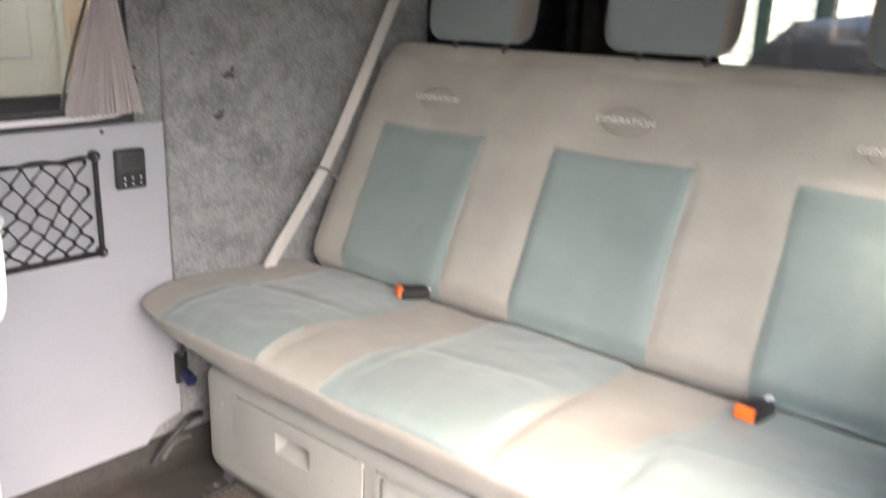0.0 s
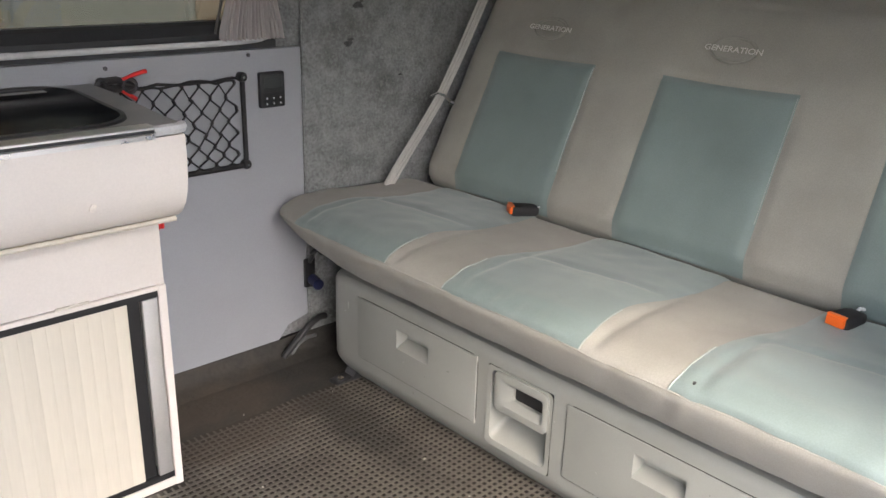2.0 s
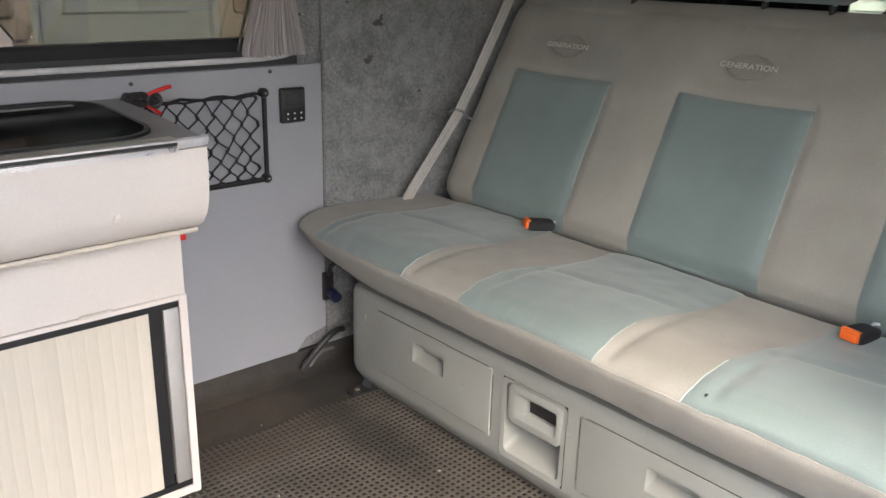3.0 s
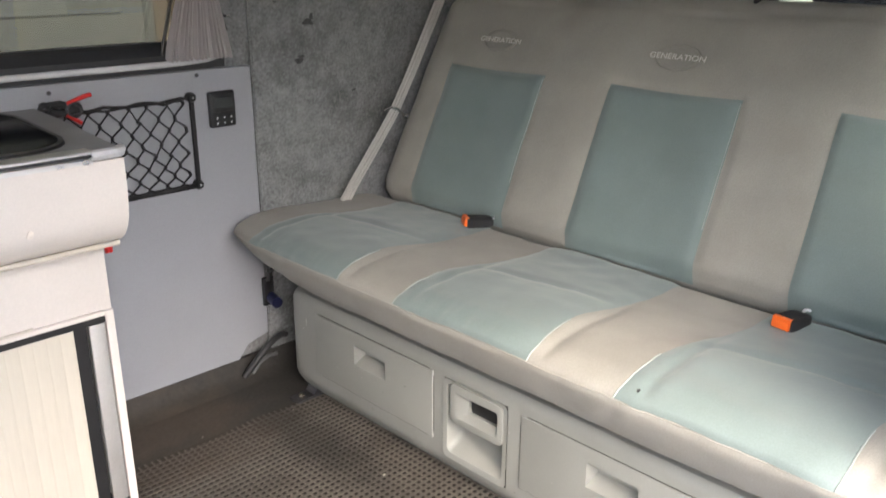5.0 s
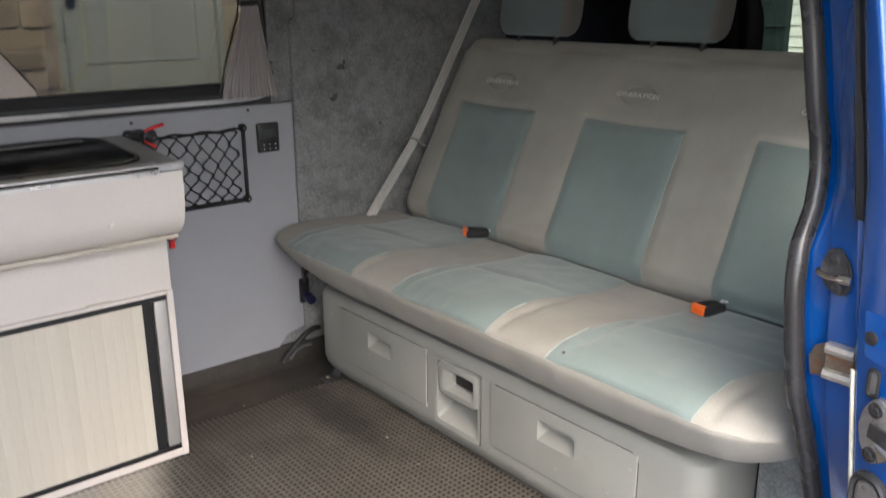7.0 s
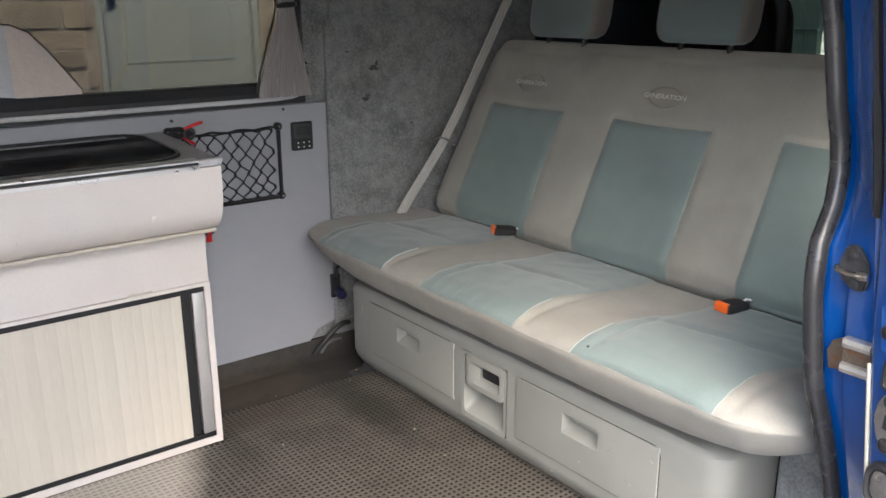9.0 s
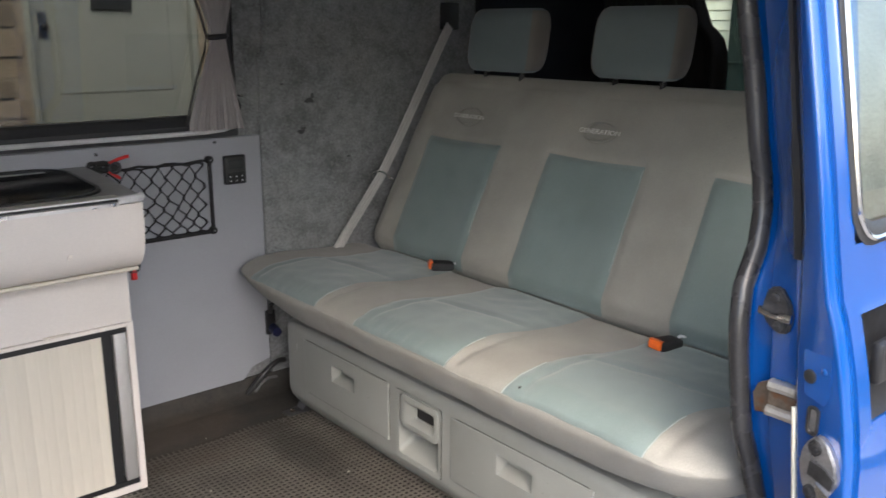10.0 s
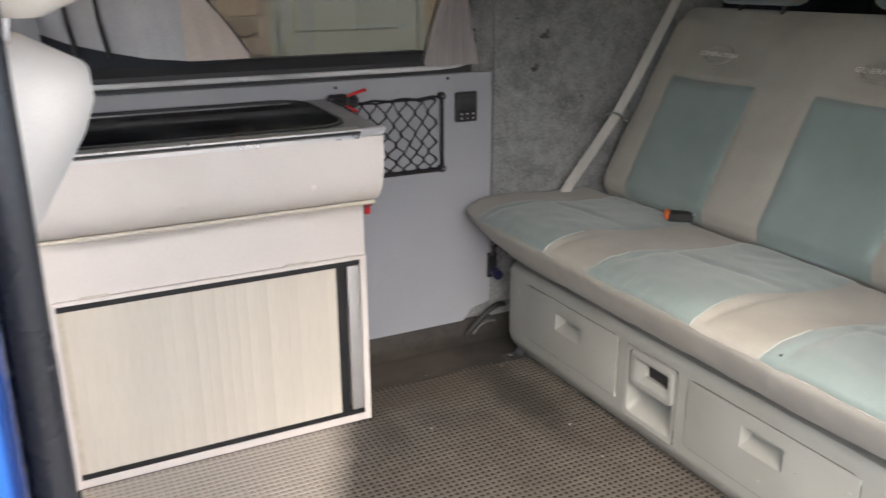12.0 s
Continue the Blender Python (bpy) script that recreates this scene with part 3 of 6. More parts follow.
def sliding_door():
    d = thing("sliding_door", "blue van sliding door slid fully back, with lock and window", "van door", at=(0.9, -0.06, -0.35))
    zs = [-0.35 + 1.71 * i / 57 for i in range(58)]
    bm = bmesh.new()
    rows = []
    for z in zs:
        yo, yi = lerp(DOOR_Y, z), door_in(z)
        rows.append([(0.392, yi, z), (0.374, yi - 0.002, z), (0.368, yi - 0.008, z), (0.3515, yo + 0.006, z), (0.3500, yo + 0.001, z), (0.3520, yo - 0.002, z), (0.372, yo - 0.006, z), (0.376, yo - 0.002, z),
                     (0.392, yi - 0.01, z)])
    loft(bm, rows)
    part("front_edge", bm, BLUE, d, angle=60)
    bm = bmesh.new()
    tube(bm, [(0.3715, door_in(z) - 0.0002, z) for z in [-0.2 + 0.05 * k for k in range(17)]], 0.0030, 6)
    part("edge_bead", bm, mat("cream_sealant", (0.62, 0.60, 0.50), 0.6), d, "cream sealant line on the door edge")
    # outer skin, open for the window, recessed for the handle
    WX0, WX1, WZ0, WZ1 = 0.410, 1.33, 0.825, 1.26
    HX0, HX1, HZ0, HZ1 = 0.404, 0.60, 0.600, 0.738

    def skin(x, z):
        return (x, lerp(DOOR_Y, z) - 0.006 - 0.006 * min(1, max(0, (x - 0.372) / 0.3)), z)
    us = sorted([0.372, HX0, WX0, HX1, WX1] + [0.7, 0.85, 1.0, 1.15, 1.41, 1.45])
    vs = sorted(set([round(z, 3) for z in zs if not (HZ0 < z < HZ1) and not WZ0 < z < WZ1] + [HZ0, 0.66, 0.70, HZ1, WZ0, 0.9, 0.97, 1.05, 1.12, 1.2, WZ1]))
    holes = set()
    for i in range(len(us) - 1):
        for j in range(len(vs) - 1):
            cx, cz = (us[i] + us[i + 1]) / 2, (vs[j] + vs[j + 1]) / 2
            if (WX0 < cx < WX1 and WZ0 < cz < WZ1) or (HX0 < cx < HX1 and HZ0 < cz < HZ1):
                holes.add((i, j))
    bm = bmesh.new()
    cells(bm, us, vs, holes, skin)
    bmesh.ops.remove_doubles(bm, verts=bm.verts, dist=1e-5)
    bmesh.ops.solidify(bm, geom=list(bm.faces), thickness=-0.004)
    part("skin", bm, BLUE, d, angle=50)
    # window
    ring = rounded(WX0, WX1, WZ0, WZ1, 0.05)
    inner = rounded(WX0 + 0.022, WX1 - 0.022, WZ0 + 0.022, WZ1 - 0.022, 0.04)
    bm = bmesh.new()

    def on(p, o):
        s = skin(p[0], p[1])
        return (s[0], s[1] + o, s[2])
    big = rounded(WX0 - 0.006, WX1 + 0.006, WZ0 - 0.006, WZ1 + 0.006, 0.05)
    loft(bm, [[on(p, 0.006) for p in big], [on(p, -0.006) for p in big], [on(p, -0.010) for p in rounded(WX0 + 0.008, WX1 - 0.008, WZ0 + 0.008, WZ1 - 0.008, 0.045)], [on(p, -0.002) for p in inner], [on(p, 0.01) for p in inner]], caps=False, loop=True)
    wf = part("window_frame", bm, RUBBER, d, "black window rubber with bright insert")
    bm = bmesh.new()
    tube(bm, [on(p, -0.010) for p in rounded(WX0 + 0.004, WX1 - 0.004, WZ0 + 0.004, WZ1 - 0.004, 0.045, 8)], 0.004, 6, loop=True)
    part("bright_insert", bm, CHROME, wf)
    bm = bmesh.new()
    pane = rounded(WX0 + 0.018, WX1 - 0.018, WZ0 + 0.018, WZ1 - 0.018, 0.04)
    loft(bm, [[on(p, 0.000) for p in pane], [on(p, 0.004) for p in pane]])
    p = part("pane", bm, glass("door_glass", (0.55, 0.60, 0.57)), d, "tinted door glass", smooth=False)
    p.visible_shadow = False
    # handle in its cup
    bm = bmesh.new()
    yb = lerp(DOOR_Y, 0.68) + 0.02
    r0 = [(x, lerp(DOOR_Y, z) - 0.0085 - 0.006 * min(1, max(0, (x - 0.372) / 0.3)), z) for x, z in rounded(HX0 - 0.006, HX1 + 0.006, HZ0 - 0.006, HZ1 + 0.006, 0.03)]
    r1 = [(x, yb, z) for x, z in rounded(HX0 + 0.014, HX1 - 0.014, HZ0 + 0.014, HZ1 - 0.014, 0.02)]
    rows = [[bm.verts.new(p) for p in r] for r in (r0, r1)]
    for i in range(len(r0)):
        j = (i + 1) % len(r0)
        bm.faces.new((rows[0][i], rows[0][j], rows[1][j], rows[1][i]))
    bm.faces.new(rows[1])
    cup = part("handle_cup", bm, BLACK, d, "black recessed handle cup")
    part("door_handle", block(HX0 + 0.014, HX1 - 0.02, -0.104, -0.086, 0.645, 0.702, 0.006), BLACK, d, "black pull handle")
    # lock parts, set on the slope of the front edge
    def seated(bm, z):
        a, b_ = door_in(z) - 0.008, lerp(DOOR_Y, z) + 0.006
        for v in bm.verts:
            v.co.x += 0.3515 + 0.0165 * (v.co.y - b_) / (a - b_)
        return bm

    def disc(y, z, steps):
        bm = bmesh.new()
        loft(bm, [[(x, y + r * math.cos(a), z + r * math.sin(a)) for a in [k * math.pi / 7 for k in range(14)]] for x, r in steps])
        return bm
    bm = bmesh.new()
    prism(bm, [(-0.044, 0.556), (-0.054, 0.574), (-0.066, 0.583), (-0.080, 0.577), (-0.094, 0.556), (-0.100, 0.530), (-0.088, 0.506), (-0.064, 0.487), (-0.048, 0.508), (-0.041, 0.532)], "x", -0.012, 0.004)
    bmesh.ops.bevel(bm, geom=list(bm.edges), offset=0.003, segments=2, affect="EDGES")
    cast = mat("cast_grey_metal", (0.42, 0.42, 0.43), 0.33, metal=0.85, spread=0.3, scale=40, fine=200, bump=0.2)
    latch = part("latch", seated(bm, 0.535), cast, d, "worn cast metal door latch with screws")
    for y, z in ((-0.064, 0.566), (-0.064, 0.503)):
        ring = bmesh.new()
        loft(ring, [[(x, y + r * math.cos(a), z + r * math.sin(a)) for a in [k * math.pi / 8 for k in range(16)]] for x, r in ((-0.010, 0.0105), (-0.0150, 0.0100), (-0.0150, 0.0080), (-0.011, 0.0075))], caps=False)
        part("screw_seat", seated(ring, 0.535), DARKSTEEL, latch)
        head = disc(y, z, ((-0.010, 0.0070), (-0.0155, 0.0066), (-0.0165, 0.0045)))
        box(head, -0.0175, -0.0160, y - 0.0045, y + 0.0045, z - 0.0009, z + 0.0009)
        box(head, -0.0175, -0.0160, y - 0.0009, y + 0.0009, z - 0.0045, z + 0.0045)
        part("screw", seated(head, 0.535), DARKSTEEL, latch)
    bm = bmesh.new()
    prism(bm, [(-0.058, 0.528), (-0.094, 0.520), (-0.097, 0.536), (-0.082, 0.545), (-0.060, 0.548)], "x", -0.0165, -0.011)
    part("claw", seated(bm, 0.535), DARKSTEEL, latch)
    bm = bmesh.new()
    prism(bm, [(-0.070, 0.520), (-0.092, 0.510), (-0.078, 0.497)], "x", -0.0150, -0.011)
    part("catch_face", seated(bm, 0.535), CHROME, latch, "bright worn catch face")
    part("rubber_stop", seated(disc(-0.041, 0.655, ((0.0, 0.010), (-0.005, 0.009), (-0.0065, 0.006))), 0.655), RUBBER, d, "dark rubber stop")
    part("bolt", seated(disc(-0.060, 0.668, ((0.0, 0.005), (-0.003, 0.0045), (-0.004, 0.003))), 0.66), BLUE, d)
    bm = bmesh.new()
    loft(bm, [[(x, y, z) for y, z in rounded(-0.060 + o, -0.042 - o, 0.576 + o, 0.616 - o, 0.007 - 0.5 * o)] for x, o in ((0.002, 0.0), (-0.004, 0.0), (-0.005, 0.003), (-0.001, 0.0045))], caps=False)
    slot = part("slot", seated(bm, 0.60), RUBBER, d, "black rubber grommet")
    part("slot_plate", seated(block(-0.0015, 0.001, -0.0555, -0.0465, 0.581, 0.611), 0.60), cast, slot, "grey metal behind the grommet", smooth=False)
    bm = bmesh.new()
    prism(bm, [(-0.026, 0.688), (-0.070, 0.692), (-0.074, 0.640), (-0.066, 0.622), (-0.034, 0.628)], "x", -0.0026, 0.002)
    bmesh.ops.bevel(bm, geom=list(bm.edges), offset=0.0012, segments=2, affect="EDGES")
    part("lock_plate", seated(bm, 0.655), BLUE, d, "blue pressed lock plate")
    # oval roller guide low on the edge
    bm = bmesh.new()
    oval = lambda r: [(y, z) for y, z in rounded(-0.066 - r, -0.066 + r, 0.436 - 1.35 * r, 0.436 + 1.35 * r, 0.96 * r, 6)]
    loft(bm, [[(x, y, z) for y, z in oval(r)] for x, r in ((0.002, 0.027), (-0.010, 0.026), (-0.013, 0.023), (-0.010, 0.019), (-0.004, 0.018))], caps=False)
    low = part("lower_guide", seated(bm, 0.44), RUBBER, d, "black rubber oval guide")
    bm = bmesh.new()
    loft(bm, [[(x, y, z) for y, z in oval(r)] for x, r in ((0.0, 0.0185), (-0.008, 0.017), (-0.0095, 0.012))])
    part("insert", seated(bm, 0.44), cast, low, "worn metal insert")


# ---------------------------------------------------------------- floor mat
def floor_mat():
    m = thing("floor_mat", "worn brown ribbed rubber floor mat with open grid", "floor mat", at=(-0.05, 0.8, 0.0))
    outline = [(-0.68, 0.06), (0.56, 0.06), (0.56, 1.492), (-0.002, 1.492), (-0.002, 1.362), (-0.68, 1.362)]
    bm = bmesh.new()
    prism(bm, outline, "z", 0.0, 0.0012)
    part("backing", bm, MATBASE, m)
    pitch, wide, top = 0.0148, 0.0052, 0.0038
    bm = bmesh.new()
    y = 0.066
    while y < 1.485:
        box(bm, (-0.002 if y > 1.352 else -0.678), 0.558, y, y + wide, 0.001, top if y < 1.40 else max(0.0015, top - 0.025 * (y - 1.40)))
        y += pitch
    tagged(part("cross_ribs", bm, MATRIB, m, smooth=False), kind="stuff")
    bm = bmesh.new()
    x = -0.676
    while x < 0.555:
        far = 1.488 + 0.006 * math.sin(x * 23) if x > -0.003 else 1.358
        y = 0.062
        while y < far:
            e = min(y + 0.3, far)
            h = top - 0.0007 if y < 1.25 else 0.0022
            box(bm, x, x + wide * 0.85, y, e, 0.001, h)
            y = e
        x += pitch
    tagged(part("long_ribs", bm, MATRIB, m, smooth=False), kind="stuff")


def floor_dirt():
    rng = random.Random(5)
    bm = bmesh.new()
    for _ in range(24):
        x, y, r = rng.uniform(-0.5, 0.46), rng.uniform(0.15, 1.62), rng.uniform(0.0012, 0.0034)
        if x < 0.03 and y > 1.33:
            continue
        a0 = rng.uniform(0, 6)
        ring = lambda k, z: [(x + k * r * (1 + 0.35 * math.sin(2.3 * q + a0)) * math.cos(q), y + k * r * math.sin(q), z) for q in [j * math.pi / 3 for j in range(6)]]
        loft(bm, [ring(0.8, 0.005 if y < 1.45 else 0.001), ring(1, 0.0062 if y < 1.45 else 0.0022), ring(0.5, 0.0078 if y < 1.45 else 0.0034)])
    ob = shaped("floor_crumbs", bm, mat("pale_crumbs", (0.44, 0.42, 0.38), 0.9, spread=0.3, scale=60), False)
    tagged(ob, "pale crumbs and grit scattered on the floor mat", "dirt", kind="stuff")


# ---------------------------------------------------------------- bench
SEAT_Y0, SEAT_Y1 = 0.106, 1.685
INSERTS = (1.365, 0.865, 0.360)      # centres of the teal panels
HALF = 0.157
SEAT_PROF = [(0.0, 0.545, 0.312), (0.08, 0.510, 0.304), (0.14, 0.482, 0.300), (0.20, 0.455, 0.313), (0.27, 0.428, 0.343), (0.33, 0.406, 0.378), (0.375, 0.396, 0.399), (0.40, 0.396, 0.411),
             (0.44, 0.406, 0.424), (0.51, 0.445, 0.440), (0.60, 0.540, 0.446), (0.72, 0.660, 0.437), (0.83, 0.775, 0.428), (0.88, 0.832, 0.428), (0.92, 0.851, 0.421), (0.96, 0.857, 0.390), (1.0, 0.857, 0.35)]
PX = [(s, x) for s, x, z in SEAT_PROF]
PZ = [(s, z) for s, x, z in SEAT_PROF]


def smooth_lerp(pairs, t):
    e = 0.014
    return (lerp(pairs, t - e) + 2 * lerp(pairs, t) + lerp(pairs, t + e)) / 4


def seat_point(s, y):
    x, z = smooth_lerp(PX, s), smooth_lerp(PZ, s)
    d = min(y - SEAT_Y0, SEAT_Y1 - y)
    q = math.sqrt(max(0, 1 - (1 - min(1, d / (0.055 if y > 0.9 else 0.10))) ** 2))
    r = 0.15
    if d < r:
        x += (r - math.sqrt(max(0, r * r - (r - d) ** 2))) * 0.62 * max(0, 1 - s * 1.35)
    if s < 0.40 and y < 0.44:
        z += (0.425 - z) * 0.30 * ((0.44 - y) / 0.345) ** 1.7
    if s < 0.40 and y > 1.38:
        z += (0.425 - z) * 0.42 * ((y - 1.38) / 0.305) ** 1.5
    cx, cz = 0.66, 0.395
    x, z = cx + (x - cx) * (0.84 + 0.16 * q), cz + (z - cz) * ((0.66 + 0.34 * q) if (z < cz) == (y < 0.9) else (0.40 + 0.60 * q))
    top = min(1, max(0, (s - 0.36) / 0.12))
    k = min(abs(y - c) for c in INSERTS)
    flat = min(1, max(0, (0.86 - s) / 0.25))
    z += top * flat * 0.0025 * math.cos(min(1, k / 0.25) * math.pi)
    # stitched valley beside each insert, creases and sag
    z -= top * flat * 0.005 * math.exp(-((k - HALF) / 0.012) ** 2)
    z += top * (0.3 + 0.7 * flat) * fuzz((x, y, 0), 5.0, 0.0035) + fuzz((x * 1.5, y, z), 18.0, 0.0018)
    front = math.exp(-((s - 0.34) / 0.13) ** 2)
    pull = 1 + 1.0 * math.exp(-((y - 0.64) / 0.09) ** 2)
    crumple = max(0.0, 0.25 + 1.3 * noise.noise(Vector((y * 4.3, 0.7, 2.0))))
    x += front * pull * (crumple * fuzz((0, y + 0.55 * z, z * 0.5), 30.0, 0.0040) + fuzz((0, y - 0.2 * z, z), 9.0, 0.0030))
    return Vector((x, y, z))


def insert_point(c, u, v):
    """u from the front lip to the back, v across."""
    s = 0.402 + 0.535 * u
    w = HALF * (1.04 - 0.05 * u)
    y = c + (2 * v - 1) * w + (0.036 if c < 0.5 else 0.028) * max(0, 1 - u / 0.7) + 0.016 * math.exp(-((u - 0.36) / 0.17) ** 2)
    p = seat_point(s, y)
    dv = 1 - abs(2 * v - 1) ** 7
    du = 1 - abs(2 * u - 1) ** 9 if u < 0.5 else 1
    lift = 0.0014 + 0.0052 * dv * du
    crease = 0.0062 * math.exp(-((u - (0.56 - 0.10 * v + 0.03 * math.sin(v * 3.1))) / 0.024) ** 2) * dv * (0.45 + 0.55 * math.sin(min(1, v * 1.1) * math.pi))
    rk = (0.0024 if 0.6 < c < 1.1 else 0.0010) * (noise.noise(Vector((v * 9 + u * 5, c * 7, u * 2.5))) + 0.5 * noise.noise(Vector((v * 31, c * 5, u * 2)))) * math.exp(-((u - 0.09) / 0.10) ** 2) * dv
    rk = max(rk, -0.0030)
    n = Vector((-0.75, 0, 0.66)) if u < 0.06 else Vector((-0.15, 0, 0.99))
    return p + n * (lift - crease + rk + fuzz((p.x, p.y, 3), 24, 0.0010))


SLOPE, FACE = Vector((0.4846, 0, 0.8747)), Vector((-0.8747, 0, 0.4846))
FOOT = Vector((0.852, 0, 0.425))
BACK_Y0, BACK_Y1 = 0.125, 1.642
BACK_PROF = [(0.0, 0.02, -0.10), (0.06, -0.008, -0.05), (0.12, 0.005, -0.013), (0.18, 0.04, 0.013), (0.36, 0.2, 0.014), (0.55, 0.40, 0.012), (0.70, 0.55, 0.008), (0.76, 0.604, -0.004),
             (0.82, 0.620, -0.030), (0.88, 0.616, -0.072), (0.94, 0.585, -0.10), (1.0, 0.40, -0.11)]
BH = [(s, h) for s, h, n in BACK_PROF]
BN = [(s, n) for s, h, n in BACK_PROF]


def back_point(s, y):
    h, n = smooth_lerp(BH, s), smooth_lerp(BN, s)
    d = min(y - BACK_Y0, BACK_Y1 - y)
    q = math.sqrt(max(0, 1 - (1 - min(1, d / 0.07)) ** 2))
    n = -0.05 + (n + 0.05) * (0.25 + 0.75 * q)
    h = 0.28 + (h - 0.28) * (0.90 + 0.10 * q)
    front = 1 if 0.13 < s < 0.72 else 0
    k = min(abs(y - c) for c in INSERTS)
    n -= front * 0.006 * math.cos(min(1, k / 0.25) * math.pi)
    uu = (h + 0.004) / 0.388
    if front and uu < 1.06:
        ke = min(abs(y - c + 0.012 - 0.020 * uu) for c in INSERTS)
        if uu < 1.0:
            n -= 0.0032 * math.exp(-((ke - HALF) / 0.012) ** 2)
        if ke < HALF + 0.004:
            n -= 0.0045 * math.exp(-((h - 0.385) / 0.008) ** 2)
    n += fuzz((h * 1.2, y, 1), 6.0, 0.005) * (1 if s < 0.8 else 0.3)
    n += fuzz((h, y, 9), 20.0, 0.0012)
    return FOOT + SLOPE * h + FACE * n + Vector((0, y, 0))


def back_insert_point(c, u, v):
    h = -0.004 + 0.388 * u
    s = 0.12 + 0.06 * ((h + 0.004) / 0.044) if h < 0.04 else lerp([(0.04, 0.18), (0.2, 0.36), (0.40, 0.55)], h)
    y = c - 0.012 + 0.020 * u + (2 * v - 1) * HALF
    p = back_point(s, y)
    dv, du = 1 - abs(2 * v - 1) ** 10, (1 if u < 0.5 else 1 - abs(2 * u - 1) ** 14)
    return p + FACE * (0.0008 + 0.0036 * dv * du + fuzz((u * 3, v * 2, c), 2.0, 0.002) * dv * du)


def emblem(parent, c):
    """Oval stitched badge behind a row of small embroidered marks."""
    y, h = c + 0.024, 0.459
    o = lambda dy, dh, n: FOOT + SLOPE * (h + dh) + FACE * (0.0125 + n + 0.004) + Vector((0, y - dy, 0))
    bm = bmesh.new()
    tube(bm, [o(0.052 * math.cos(a), 0.028 * math.sin(a), -0.0004) for a in [q * math.pi / 18 for q in range(36)]], 0.0024, 6, loop=True)
    tube(bm, [o(0.046 * math.cos(a), 0.0225 * math.sin(a), -0.0006) for a in [q * math.pi / 18 for q in range(36)]], 0.0014, 6, loop=True)
    badge = part("oval_badge", bm, EMBOSS, parent, "tone-on-tone stitched oval badge")
    curve = bpy.data.curves.new("stitched_word", "FONT")
    curve.body, curve.size, curve.extrude, curve.offset = "GENERATION", 0.0235, 0.0006, 0.0001
    tmp = new("stitched_word", curve)
    me = bpy.data.meshes.new_from_object(tmp)
    bpy.data.objects.remove(tmp)
    xs_, ys_ = [v.co.x for v in me.vertices], [v.co.y for v in me.vertices]
    k, mx, my = 0.132 / (max(xs_) - min(xs_)), (max(xs_) + min(xs_)) / 2, (max(ys_) + min(ys_)) / 2
    for v in me.vertices:
        v.co = o(k * (v.co.x - mx), 0.76 * (v.co.y - my), 0.0015 + v.co.z)
    me.materials.append(EMBROID)
    word = new("embroidered_word", me)
    word.parent = badge
    tagged(word, "pale embroidered capital letters")


def headrest(parent, c, wide):
    n, rows = 64, []
    cx, z0, z1 = 1.178, 0.965, 1.150
    for i in range(25):
        k = 0.5 - 0.5 * math.cos(math.pi * i / 24)
        z = z0 + (z1 - z0) * k
        f = max(0.2, (1 - abs(2 * k - 1) ** 4) ** 0.5 if 0 < k < 1 else 0.2)
        hw, hd = wide * (0.78 + 0.22 * f), 0.056 * (0.4 + 0.6 * f)
        ring = []
        for j in range(n):
            a = 2 * math.pi * j / n
            ca, sa = math.cos(a), math.sin(a)
            ring.append((cx + 0.15 * (z - z0) + hd * math.copysign(abs(ca) ** 0.55, ca), c + hw * math.copysign(abs(sa) ** 0.5, sa), z))
        rows.append(ring)
    bm = bmesh.new()
    loft(bm, rows)
    hr = part("headrest", bm, HEADTEAL, parent, "blue-grey cloth headrest on chrome posts")
    for sgn in (-1, 1):
        bm = bmesh.new()
        arc = [(n // 4 * (1 if sgn > 0 else 3) + j) % n for j in range(-6, 7)]
        loft(bm, [[(p[0] + 0.0015 * (1 if p[0] > cx + 0.15 * (p[2] - z0) else -1), p[1] + sgn * 0.002, p[2]) for p in (r[j] for j in arc)] for r in rows[3:-3]], closed=False)
        part("side_panel", bm, HEADSIDE, hr)
    for dy in (-0.075, 0.075):
        bm = bmesh.new()
        tube(bm, [(1.150, c + dy - 0.024, 0.920), (1.170, c + dy - 0.024, 0.998)], 0.0045, 8)
        part("headrest_post", bm, CHROME, hr, "chrome post")
        bm = bmesh.new()
        tube(bm, [(1.152, c + dy - 0.024, 0.940), (1.156, c + dy - 0.024, 0.962)], 0.0075, 10)
        part("post_collar", bm, BLACK, hr)


